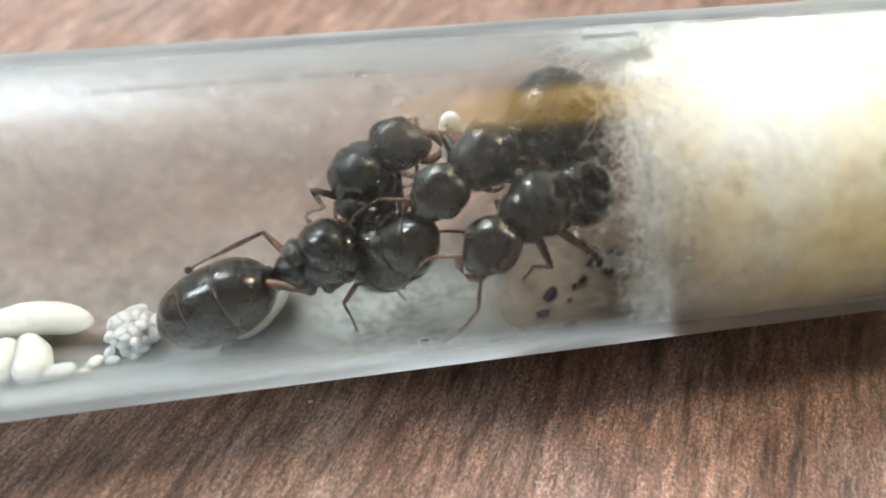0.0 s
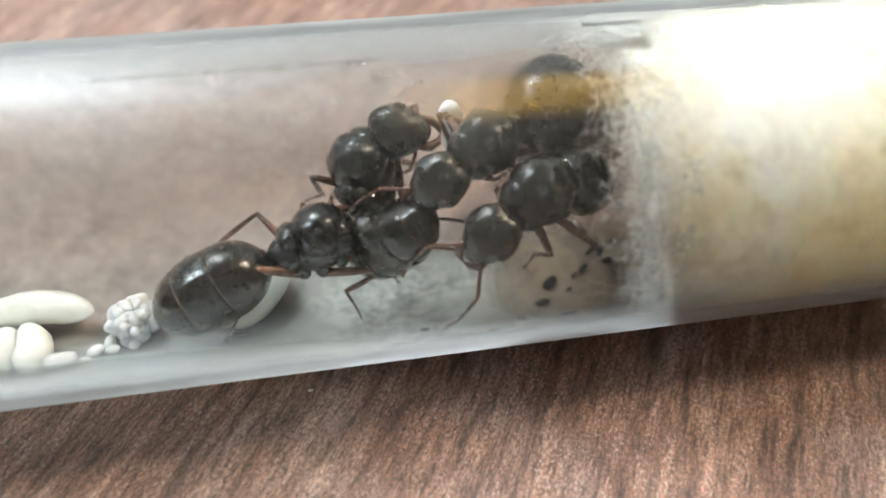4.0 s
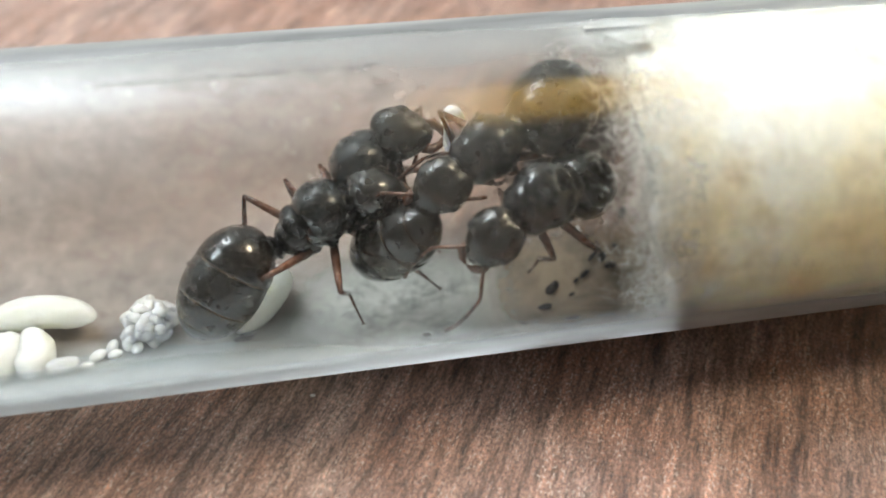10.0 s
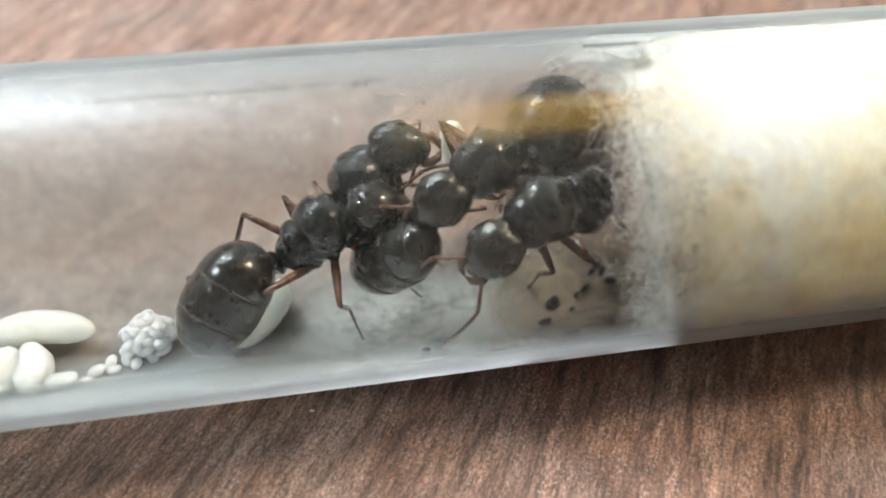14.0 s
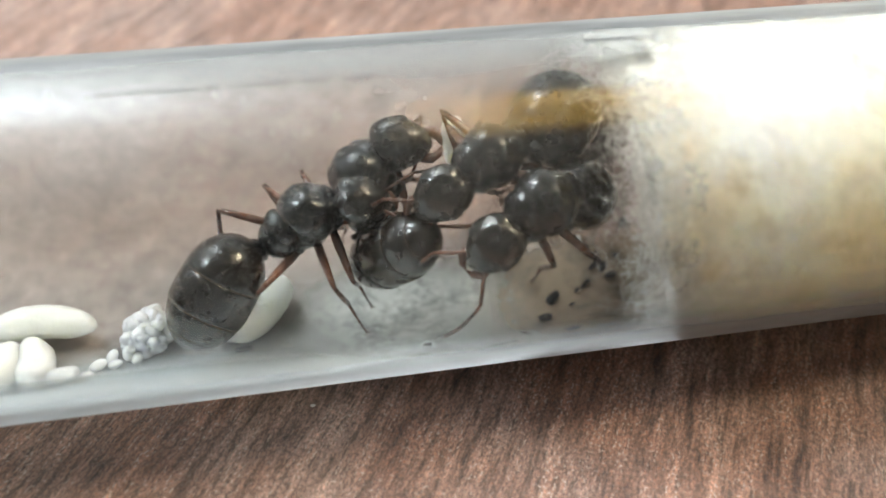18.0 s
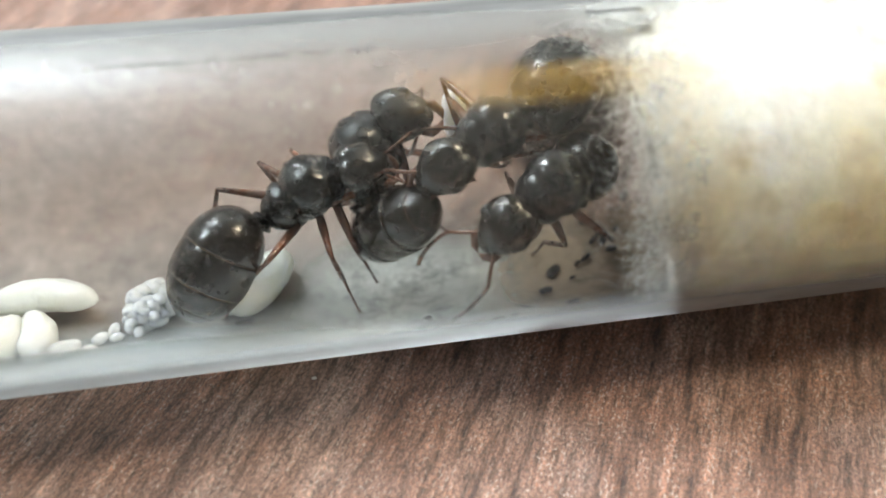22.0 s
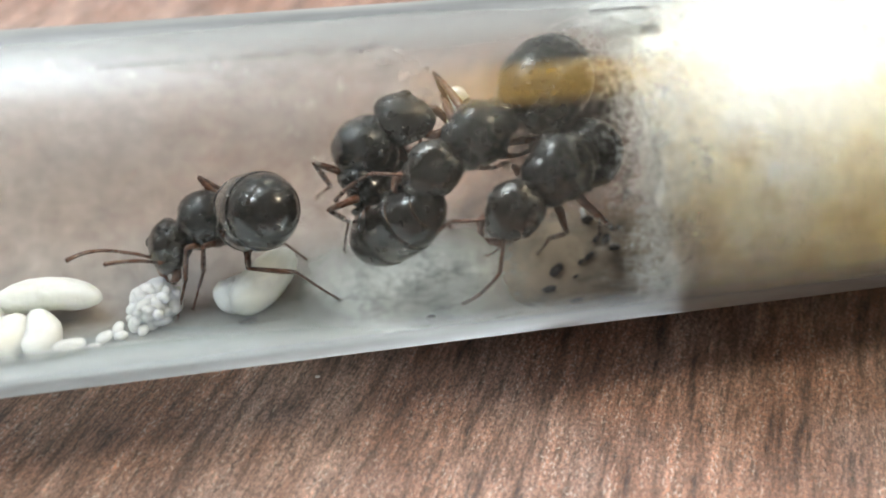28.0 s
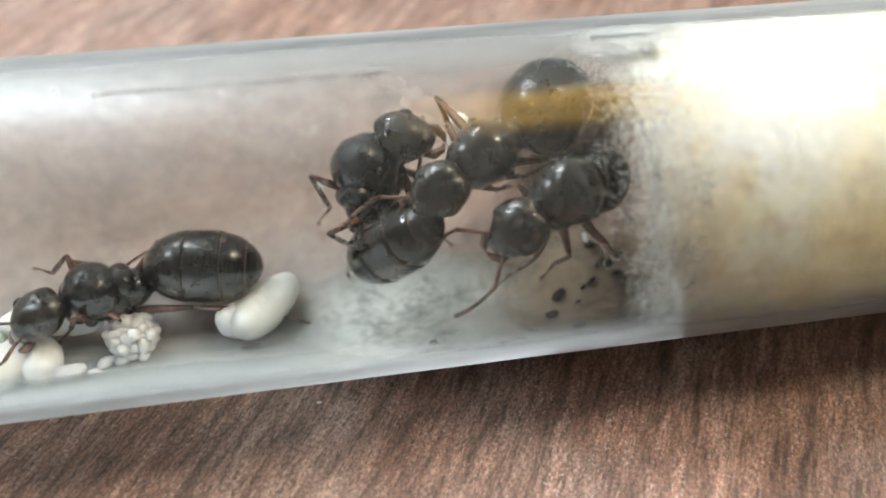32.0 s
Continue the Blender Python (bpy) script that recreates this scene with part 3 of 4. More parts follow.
def make_ant(label, bends=(0.0, 0.0), fat=1.0, big=1.0):
    ant = thing("ant", label, "ant", "ants in the tube")
    ant.scale = (big, big, big)
    body = solid("thorax", BLACK, ant, [((0.10, 0, -0.26), (1.12, 0.96, 0.88)), ((-1.02, 0, -0.2), (0.70, 0.78, 0.70))]
                 + [((x, y * s, z * 0.92), (0.27, 0.24, 0.36)) for x, y, z in HIPS.values() for s in (-1, 1)])
    solid("pronotum", BLACK, body, [((0.98, 0, -0.04), (0.62, 0.94, 0.84))])
    solid("scutum", BLACK, body, [((0.34, 0, 0.30), (1.05, 1.14, 1.0)), ((0.08, 1.08, 0.34), (0.18, 0.12, 0.12)), ((0.08, -1.08, 0.34), (0.18, 0.12, 0.12))])
    solid("scutellum", BLACK, body, [((-0.72, 0, 0.46), (0.48, 0.74, 0.46))])
    solid("petiole", BLACK, ant, [((-1.82, 0, -0.26), (0.20, 0.46, 0.56)), ((-1.82, 0, -0.55), (0.40, 0.24, 0.24))])
    head = solid("head", HEAD, ant, [((0, 0, 0), (1.14, 0.98, 0.70), head_shape)])
    feelers = []
    for side in (-1, 1):
        solid("eye", EYE_MAT, head, [((0.05, 0.76 * side, 0.30), (0.25, 0.17, 0.19))])
        bm = bmesh.new()
        tube(bm, [Vector(p) * SIZE for p in ((0.80, 0.42 * side, -0.12), (1.12, 0.46 * side, -0.2), (1.38, 0.26 * side, -0.26), (1.46, 0.02 * side, -0.28))], [0.2, 0.19, 0.14, 0.03], 8)
        part("mandible", bm, LEG, head, "dark toothed jaw")
        feelers.append(antenna(head, side, bends[0 if side < 0 else 1]))
    solid("ocellus", EYE_MAT, head, [((-0.5, 0, 0.68), (0.08, 0.08, 0.07)), ((-0.7, 0.2, 0.58), (0.08, 0.08, 0.07)), ((-0.7, -0.2, 0.58), (0.08, 0.08, 0.07))])
    bm = bmesh.new()
    lathe(bm, [(s, 0.975 * girth(s)) for s in np.linspace(-0.985, 0.985, 30)], 1.42 * fat, 1.39 * fat, 2.24)
    gaster = part("gaster", bm, MEMBRANE, ant, "swollen dark brown gaster with pale seams")
    for front, back in ((0.99, 0.26), (0.245, -0.34), (-0.36, -0.74), (-0.755, -0.99)):
        bm = bmesh.new()
        stations = [(s, girth(s) * (0.985 + 0.022 * math.sin(math.pi * 0.62 * (front - s) / (front - back)))) for s in np.linspace(front, back, 16)]
        stations.append((back - 0.004 if back > -0.9 else back, girth(back) * 0.93))
        stations.insert(0, (front, girth(front) * 0.93))
        lathe(bm, stations, 1.43 * fat, 1.40 * fat, 2.25)
        part("tergite", bm, GASTER, gaster)
    bristles("hairs", gaster, 150, gaster_spot(fat), 3, 0.13)
    bristles("hairs", body, 40, back_spot, 5, 0.15)
    legs = {which: leg_parts(ant, which) for which in ("L1", "L2", "L3", "R1", "R2", "R3")}
    LEGS[ant.name] = (head, gaster, legs)
    FEELERS[ant.name] = feelers
    return ant


def frame_of(forward, up, origin):
    x = forward.normalized()
    y = up.cross(x).normalized()
    z = x.cross(y)
    m = Matrix((x, y, z)).transposed().to_4x4()
    m.translation = origin
    return m


def at(rows, t):
    """The place (mm) at t on a track of rows (t, x, y, z)."""
    ts = [r[0] for r in rows]
    return Vector([float(np.interp(t, ts, [r[i] for r in rows])) for i in (1, 2, 3)])


def wall_foot(hip, way):
    """Where a leg set down along way meets the tube's inside, mm."""
    way = way.normalized()
    p = hip.copy()
    for _ in range(44):
        p += way * 0.1
        if Vector((0, p.y, p.z - RADIUS)).length > 6.04:
            break
    return p


def inside(p, r=6.02):
    off = Vector((0, p.y, p.z - RADIUS))
    return p - off * (1 - r / off.length) if off.length > r else p


def move_ant(ant, thorax, gaster, head, feet, nod=0.55, lean=(0, 0, 0), tip=None, pole_way=(0.5, 1.0), feel=None):
    """Keys an ant from the tracks of its thorax, gaster, head and feet (mm)."""
    head_ob, gaster_ob, legs = LEGS[ant.name]
    times = sorted({0.0, 32.0} | {float(r[0]) for rows in (thorax, gaster, head, *feet.values()) for r in rows})
    root_rows, gaster_rows, head_rows = [], [], []
    leg_rows = {which: ([], [], []) for which in legs}
    still = {}
    for t in times:
        T, G, H = at(thorax, t), at(gaster, t), at(head, t)
        forward = (T - G).normalized() + (H - T).normalized() * 0.8
        up = (Vector((0, -T.y, RADIUS - T.z)).normalized() + Vector((0, 0, 0.6)) + Vector(lean))
        m = frame_of(forward, up, T)
        real = m.copy()
        real.translation = T * MM
        root_rows.append((t, real))
        m = m @ Matrix.Scale(ant.scale.x, 4)
        back = m.inverted()
        # gaster, hinged at the waist
        hinge = Vector((-1.88, 0, -0.34)) * SIZE
        way = (back @ G - hinge).normalized()
        way.x = min(way.x, -0.15)
        middle = hinge + way.normalized() * 2.2 * SIZE
        axis = -way
        if tip:
            middle = hinge + way.normalized() * min(2.3, max(1.3, (back @ G - hinge).length / SIZE)) * SIZE
            axis = middle - back @ at(tip, t)
        gm = frame_of(axis, Vector((0, 0, 1)), middle * MM)
        gaster_rows.append((t, gm))
        # head, hinged at the neck
        neck = Vector((1.40, 0, -0.14)) * SIZE
        way = (back @ H - neck).normalized()
        way.x = max(way.x, 0.1)
        way.normalize()
        hm = frame_of(way + Vector((0, 0, -nod)), Vector((0, 0, 1)) + way * nod, (neck + way * 1.02 * SIZE) * MM)
        head_rows.append((t, hm))
        for which, (femur, tibia, tarsus, claw) in legs.items():
            side = 1 if which[0] == "L" else -1
            l1, l2, l3 = (v * SIZE for v in REACH[which[1]])
            hx, hy, hz = HIPS[which[1]]
            hip = Vector((hx, hy * side, hz * 1.1)) * SIZE
            if which in feet:
                foot = back @ at(feet[which], t)
            else:
                if which not in still:
                    fore = {"1": 0.9, "2": -0.1, "3": -1.0}[which[1]]
                    way = m.to_3x3() @ Vector((fore, side * 1.0, -0.55))
                    still[which] = wall_foot(m @ hip, way)
                foot = back @ still[which]
            gap = hip - foot
            for k in range(8):      # a close foot is set down more steeply and further out
                lift = Vector((0, side * 0.3 * k, 0.35 * gap.length + 0.3 * k))
                ankle = foot + (gap + lift).normalized() * l3
                reach = ankle - hip
                if reach.length > abs(l1 - l2) + 0.5:
                    break
            d = min(max(reach.length, abs(l1 - l2) + 0.15), (l1 + l2) * 0.985)
            ray = reach.normalized()
            ankle = hip + ray * d
            a = (l1 * l1 - l2 * l2 + d * d) / (2 * d)
            h = math.sqrt(max(0.0, l1 * l1 - a * a))
            pole = Vector((0, side * pole_way[0], pole_way[1]))
            pole = (pole - ray * pole.dot(ray)).normalized()
            knee = hip + ray * a + pole * h
            knee = back @ inside(m @ knee)
            fm = frame_of(knee - hip, pole, hip * MM)
            tm = frame_of(ankle - knee, pole, knee * MM)
            sm = frame_of(foot - ankle, pole + Vector((0, 0, 0.01)), ankle * MM)
            leg_rows[which][0].append((t, fm))
            leg_rows[which][1].append((t, fm.inverted() @ tm))
            leg_rows[which][2].append((t, fm.inverted() @ sm))
    walk(ant, root_rows)
    walk(gaster_ob, gaster_rows)
    walk(head_ob, head_rows)
    for which, (femur, tibia, tarsus, claw) in legs.items():
        walk(femur, leg_rows[which][0])
        walk(tibia, leg_rows[which][1])
        walk(tarsus, leg_rows[which][2])
        walk(claw, leg_rows[which][2])
    if feel:        # each row: time, then lift and swing of the two antennae in degrees
        for ob, k in zip(FEELERS[ant.name], (1, 3)):
            x, y, z = ob.location
            walk(ob, [(row[0], pose(x, y, z, 0, -row[k], row[k + 1])) for row in feel])


ant_a = make_ant("large black queen ant with glossy swollen gaster walking beside the brood", (0.3, 0.2), 1.02, 1.05)
ant_b = make_ant("black queen ant clinging to the tube wall beside a white pupa", (-0.7, -0.6), 0.84, 1.13)
ant_c = make_ant("black queen ant with gaster raised against the cotton plug", (-0.6, -0.6), 1.22, 1.07)
ant_d = make_ant("black queen ant huddled in front of the cotton plug", (-0.4, -0.3), 0.95, 1.08)

# ---------------------------------------------------------------- brood
def larva(name, label, category, material, centre, size, turn=(0, 0, 0), bend=0.0, rings=9, group="brood in the tube"):
    """A soft grub: an egg-long body with shallow ring furrows, bent a little."""
    def shape(p):
        q = p.copy()
        k = 1.0 + 0.035 * math.cos(p.x * rings * math.pi) + 0.14 * noise.noise(p * 1.8 + Vector(centre)) + 0.05 * noise.noise(p * 5.0)
        q.y *= k * (1.0 - 0.12 * p.x)
        q.z *= k * (1.0 - 0.12 * p.x)
        fill = min(1.35, (1 - abs(p.x) ** 3.2 + 1e-6) ** 0.5 / math.sqrt(max(1e-4, 1 - p.x * p.x)))
        q.y, q.z = q.y * fill, q.z * fill
        q.y += bend * p.x * p.x
        return q
    bm = bmesh.new()
    m = Euler([radians(a) for a in turn]).to_matrix()
    ball(bm, (0, 0, 0), size, m, shape, 24, 28)
    ob = part(name, bm, material)
    ob.location = Vector(centre) * MM
    return tagged(ob, label, category, group)


larva("larva", "fat cream ant larva lying on the tube floor", "larva", BROOD, (-16.65, 0.70, 1.40), (2.15, 0.74, 0.66), (0, 0, -4), -0.5)
larva("larva", "cream ant larva curled in the brood pile", "larva", BROOD, (-16.65, -1.35, 1.28), (1.30, 0.70, 0.66), (0, 0, 104), 0.25)
larva("larva", "cream ant larva low in the brood pile", "larva", BROOD, (-17.95, -1.55, 1.35), (1.25, 0.85, 0.74), (0, 0, 60), 0.25)
larva("larva", "small cream ant larva in the brood pile", "larva", BROOD, (-15.55, -2.20, 1.25), (0.66, 0.32, 0.32), (0, 0, 14), 0.1)
larva("larva", "cream ant larva at the edge of the brood pile", "larva", BROOD, (-19.10, -0.30, 1.40), (1.3, 0.75, 0.72), (0, 0, 100), 0.2)
larva("pupa", "smooth white pupa lying on the tube floor", "pupa", EGG, (-9.05, -0.30, 1.22), (0.95, 0.78, 0.74), (0, 0, 25), 0.05, 4)
larva("larva", "large translucent cream larva lying aslant beside the pupa", "larva", BROOD, (-7.85, 0.12, 1.38), (1.95, 0.88, 0.86), (0, 0, 50), 0.15)
larva("pupa", "white pupa standing against the tube's back wall", "pupa", EGG, (1.25, 4.95, 5.75), (1.50, 0.52, 0.52), (0, 80, 62), 0.05, 4)
rng = random.Random(9)
egg_mesh = bmesh.new()
ball(egg_mesh, (0, 0, 0), (0.34, 0.22, 0.22), None, None, 14, 10)
egg_clump = thing("egg_clump", "clump of small white ant eggs stuck together", "egg clump", "brood in the tube")
clump_egg = bmesh.new()
ball(clump_egg, (0, 0, 0), (0.42, 0.27, 0.27), None, None, 12, 8)
core = bmesh.new()
ball(core, (0, 0, 0), (0.82, 0.86, 0.62), None, rough_skin, 20, 14)
part("egg_mass", core, EGG, egg_clump)
first_egg = part("egg", clump_egg, EGG, egg_clump)
for i in range(64):      # eggs over a lumpy ball, with a few inside it
    h = 1 - 2 * (i + 0.5) / 64
    turn = i * 2.39996
    d = Vector((math.sqrt(1 - h * h) * math.cos(turn), math.sqrt(1 - h * h) * math.sin(turn), h))
    grow = rng.uniform(0.72, 0.95) if i % 6 else 0.4
    p = Vector((d.x * 0.98, d.y * 1.02, d.z * 0.72)) * grow
    ob = first_egg if i == 0 else new("egg", first_egg.data)
    ob.parent = egg_clump
    ob.matrix_basis = pose(p.x * MM, p.y * MM, p.z * MM, rng.uniform(0, 180), rng.uniform(-60, 60), rng.uniform(0, 360))
egg = part("egg", egg_mesh, EGG)
for i, (x, y, s, turn) in enumerate(((-14.4, -1.55, 1.1, 30), (-13.95, -1.05, 1.0, 70), (-13.3, -1.0, 1.15, 100), (-13.75, -1.55, 0.9, 10),
                                     (-13.0, -0.55, 1.1, 50), (-13.5, -0.5, 0.9, 140), (-12.9, -1.35, 1.0, 80), (-14.7, -2.1, 0.8, 15), (-13.1, -1.0, 0.9, 60))):
    z = RADIUS - math.sqrt(INNER ** 2 - y * y) + 0.22 * s
    if i == 8:
        z += 0.4
    m = pose(x * MM, y * MM, z * MM, 0, rng.uniform(-20, 20), turn)
    ob = egg if i == 0 else copy_thing(egg, Matrix())
    ob.matrix_basis = m @ Matrix.Diagonal((s, s, s, 1))
    tagged(ob, "tiny white ant egg in the brood pile", "egg", "eggs")

# ---------------------------------------------------------------- crumbs and specks
def crumb(x, y, z, size, turn, seed, label="dark brown crumb stuck to the tube's inner wall", material=None, r=5.86):
    def shape(p):
        return p * (1 + 0.28 * noise.noise(p * 1.7 + Vector((seed, 0, 0))))
    bm = bmesh.new()
    out = Vector((0, y, z - RADIUS)).normalized()
    base = frame_of(Vector((math.cos(radians(turn)), 0, 0)) + out.cross(Vector((1, 0, 0))) * math.sin(radians(-turn)), -out, Vector())
    ball(bm, (0, 0, 0), [v * 1.12 for v in size], base.to_3x3(), shape, 14, 10)
    ob = part("crumb", bm, material or DEBRIS)
    ob.location = (Vector((x, 0, RADIUS)) + out * r) * MM
    return tagged(ob, label, "crumb", "crumbs in the tube")


# the large crumbs before the cotton
CRUMBS = (
    (9.3, 2.9, 1.75, (0.32, 0.16, 0.1), 50), (7.1, 1.95, 1.27, (0.24, 0.17, 0.1), 10), (7.7, 0.88, 0.99, (0.28, 0.15, 0.1), 55),
    (7.95, 0.37, 0.93, (0.26, 0.17, 0.1), 10), (6.6, 0.0, 0.92, (0.34, 0.12, 0.08), 40), (4.89, -0.6, 0.95, (0.42, 0.2, 0.12), 45),
    (4.17, -1.88, 1.25, (0.3, 0.18, 0.1), 15), (4.9, -3.2, 1.93, (0.34, 0.1, 0.08), 15), (-6.13, -4.03, 2.63, (0.2, 0.08, 0.06), 50),
    (-1.17, -3.04, 1.82, (0.16, 0.14, 0.06), 0), (2.9, -3.1, 1.87, (0.25, 0.04, 0.04), -40))
# smaller bits along the floor, and one flat smear under the cotton
BITS = (
    (2.2, -3.9, 2.5, (0.22, 0.05, 0.04), 20), (1.4, -4.2, 2.8, (0.3, 0.05, 0.04), 25), (-1.6, -4.3, 2.9, (0.2, 0.05, 0.04), 25),
    (9.4, -2.3, 1.42, (0.75, 0.3, 0.05), 12), (7.3, 1.0, 1.05, (0.4, 0.1, 0.06), 45), (-8.6, -1.6, 1.1, (0.35, 0.14, 0.08), 5),
    (8.5, 1.4, 1.1, (0.14, 0.1, 0.08), 20), (6.1, -0.3, 0.92, (0.2, 0.08, 0.06), 50), (5.6, -1.2, 1.0, (0.16, 0.07, 0.06), 30),
    (-10.9, 2.6, 1.6, (0.16, 0.16, 0.12), 0))
for i, (x, y, z, size, turn) in enumerate(CRUMBS + BITS):
    crumb(x, y, z, size, turn, i * 3.7, r=6.06 if size[0] > 0.7 else 5.86)
for i, (x, y, z, size, turn) in enumerate(((9.6, 0.9, 1.0, (0.1, 0.08, 0.05), 0), (6.95, 2.3, 1.4, (0.1, 0.24, 0.06), 0), (9.7, -2.6, 1.5, (0.3, 0.08, 0.05), 20),
                                           (-16.6, -4.3, 3.0, (0.42, 0.07, 0.05), 18), (-15.6, -4.4, 3.1, (0.16, 0.1, 0.05), 10))):
    crumb(x, y, z, size, turn, 50 + i * 3.1, "tiny white fleck stuck inside the tube", DUST, 6.07 if x > 9 else 5.86)
# scratches and one dark hairline on the glass: place along the tube (mm) and angle (degrees from straight down)
bm = bmesh.new()
rng = random.Random(21)
for x, angle in ((-12.9, 189.6), (-12.7, 184.6), (-12.2, 203.7), (-11.4, 187.8), (-10.0, 190.8), (-7.7, 190.4), (-6.9, 192.9), (-5.6, 211.8),
                 (-5.5, 215.9), (-5.1, 207.2), (-3.9, 201.1), (-13.6, 221.7), (-5.8, 204.0), (-4.8, 222.6), (-12.3, 207.0)):
    n = rng.randint(1, 3)
    for _ in range(n):
        xx, aa = x + rng.gauss(0, 0.12), angle + rng.gauss(0, 1.0)
        long = rng.uniform(0.5, 3.5)
        tube(bm, [on_wall(xx + rng.uniform(-0.06, 0.06) + 0.02 * k, aa + long * k * 0.5, RADIUS + 0.02) for k in range(3)], [0.010, 0.018, 0.007], 4)
tagged(part("scratches", bm, DUST, test_tube, "fine white scratches on the glass"), kind="stuff")
# the hairline: short dark pieces in a row along the tube
bm = bmesh.new()
for k in range(40):
    x = -11.5 + 9.0 * k / 40
    if rng.random() < 0.85:
        tube(bm, [on_wall(q, 188.9 + 0.5 * noise.noise(Vector((q, 0, 0))), RADIUS + 0.02) for q in (x, x + rng.uniform(0.15, 0.32))], [0.020, 0.014], 4)
tagged(part("hairline", bm, DEBRIS, test_tube, "thin dark broken line along the glass"), kind="stuff")
bm = bmesh.new()
centre = on_wall(-1.17, -32, 5.98)
for k in range(14):
    a0, a1 = 2 * math.pi * k / 14, 2 * math.pi * (k + 1) / 14
    tube(bm, [centre + Vector((0.26 * math.cos(a), 0.22 * math.sin(a), 0.08 * math.sin(a))) for a in (a0, a1)], [0.05, 0.05], 5)
tagged(part("mould_ring", bm, DUST, None, "small pale ring of residue on the tube floor"), "", "residue")
bm = bmesh.new()
ball(bm, (-6.0, -4.2, 0.05), (0.11, 0.07, 0.06), None, None, 10, 8)
tagged(part("dust_grain", bm, DUST), "tiny pale dust grain on the table", "dust")

# ---------------------------------------------------------------- motion tracks, mm
A_TIP = [(0, -11.37, -2.06, 2.79), (3.5, -11.47, -1.97, 2.87), (5.5, -10.98, -2.57, 2.55), (6, -10.93, -2.57, 2.55), (7, -11.03, -2.56, 2.56), (8, -10.01, -2.45, 2.67), (9, -10.13, -2.5, 2.61), (11, -10.12, -2.5, 2.62), (14.5, -10.14, -2.56, 2.55), (16.5, -10.5, -2.5, 2.61), (19, -10.47, -2.46, 2.66), (23, -10.47, -2.44, 2.68), (24, -10.52, -2.47, 2.64), (24.5, -10.54, -2.48, 2.64), (25, -10.63, -2.31, 2.81), (25.5, -10.88, -2.2, 2.93), (26.2, -7.8, -2.8, 2.6), (26.8, -5.4, -0.2, 3.4), (27.5, -6.67, -1.33, 6.57), (28, -6.58, -1.23, 6.66), (29, -6.69, -1.34, 6.55), (29.5, -6.3, -0.04, 5.16), (30, -6.11, 1.87, 3.26), (31, -7.38, 1.52, 2.75), (32, -7.71, 1.19, 2.7)]
A_THORAX = [(0, -5.02, -0.9, 4.85), (3.5, -5.11, -0.86, 4.89), (5.5, -5.68, -0.09, 5.54), (6, -5.58, -0.12, 5.51), (7, -5.65, -0.08, 5.55), (8, -4.74, 0.2, 5.55), (9, -5.08, 0.16, 5.66), (11, -5.07, 0.18, 5.67), (14.5, -5.04, 0.17, 5.67), (16.5, -5.69, 0.32, 5.82), (19, -5.63, 0.4, 5.91), (23, -5.59, 0.44, 5.94), (24, -5.66, 0.36, 5.87), (24.5, -5.92, 0.26, 5.77), (25, -6.43, 0.26, 5.76), (25.5, -8.16, 0.14, 5.63), (26.2, -9.3, 2.0, 4.4), (26.8, -9.7, 1.8, 4.3), (27.5, -9.4, 1.74, 3.83), (28, -9.45, 1.72, 3.82), (29, -9.5, 1.75, 3.85), (29.5, -11.33, 2.07, 3.17), (30, -12.18, 1.19, 2.99), (31, -13.81, 0.94, 2.87), (32, -14.26, 0.73, 2.65)]
A_GASTER = [(0, -9.08, -1.75, 3.68), (3.5, -9.17, -1.66, 3.77), (5.5, -9.34, -1.55, 3.88), (6, -9.3, -1.57, 3.87), (7, -9.38, -1.54, 3.9), (8, -8.7, -1.29, 4.15), (9, -8.79, -1.35, 4.09), (11, -8.77, -1.35, 4.09), (14.5, -8.77, -1.4, 4.04), (16.5, -9.19, -1.36, 4.09), (19, -9.18, -1.29, 4.15), (23, -9.21, -1.27, 4.18), (24, -9.25, -1.3, 4.15), (24.5, -9.26, -1.3, 4.15), (25, -9.62, -1.1, 4.35), (25.5, -10.05, -0.99, 4.46), (26.2, -8.7, -0.8, 3.3), (26.8, -7.5, 0.2, 3.7), (27.5, -7.72, 0.14, 5.21), (28, -7.6, 0.23, 5.3), (29, -7.73, 0.14, 5.21), (29.5, -8.0, 0.98, 4.2), (30, -8.52, 1.87, 3.11), (31, -9.83, 1.64, 3.01), (32, -10.26, 1.46, 2.83)]
A_HEAD = [(0, -2.36, -1.0, 5.18), (3.5, -2.45, -1.01, 5.17), (5.5, -3.14, -0.34, 5.86), (6, -3.07, -0.29, 5.91), (7, -3.05, -0.18, 6.03), (8, -2.31, 0.04, 6.25), (9, -2.84, 0.32, 6.54), (11, -2.89, 0.33, 6.55), (14.5, -2.88, 0.36, 6.58), (16.5, -3.21, 0.43, 6.66), (19, -3.25, 0.43, 6.65), (23, -3.25, 0.62, 6.85), (24, -3.55, 0.22, 6.44), (24.5, -4.24, 0.31, 6.53), (25, -5.16, -0.36, 7.27), (25.5, -7.58, 1.01, 7.26), (26.2, -9.9, 3.8, 5.0), (26.8, -11.5, 2.4, 4.5), (27.5, -12.04, 0.77, 3.07), (28, -11.89, 0.76, 3.06), (29, -12.08, 0.62, 2.92), (29.5, -13.53, 1.07, 2.72), (30, -14.28, -0.17, 2.87), (31, -16.44, -0.36, 2.96), (32, -16.59, -0.44, 2.88)]
B_THORAX = [(0, -2.95, 1.61, 6.13), (9, -2.95, 1.75, 6.27), (19, -3.01, 1.76, 6.3), (24, -2.99, 1.9, 6.33), (28, -3.05, 1.74, 6.15), (32, -3.17, 1.9, 6.44)]
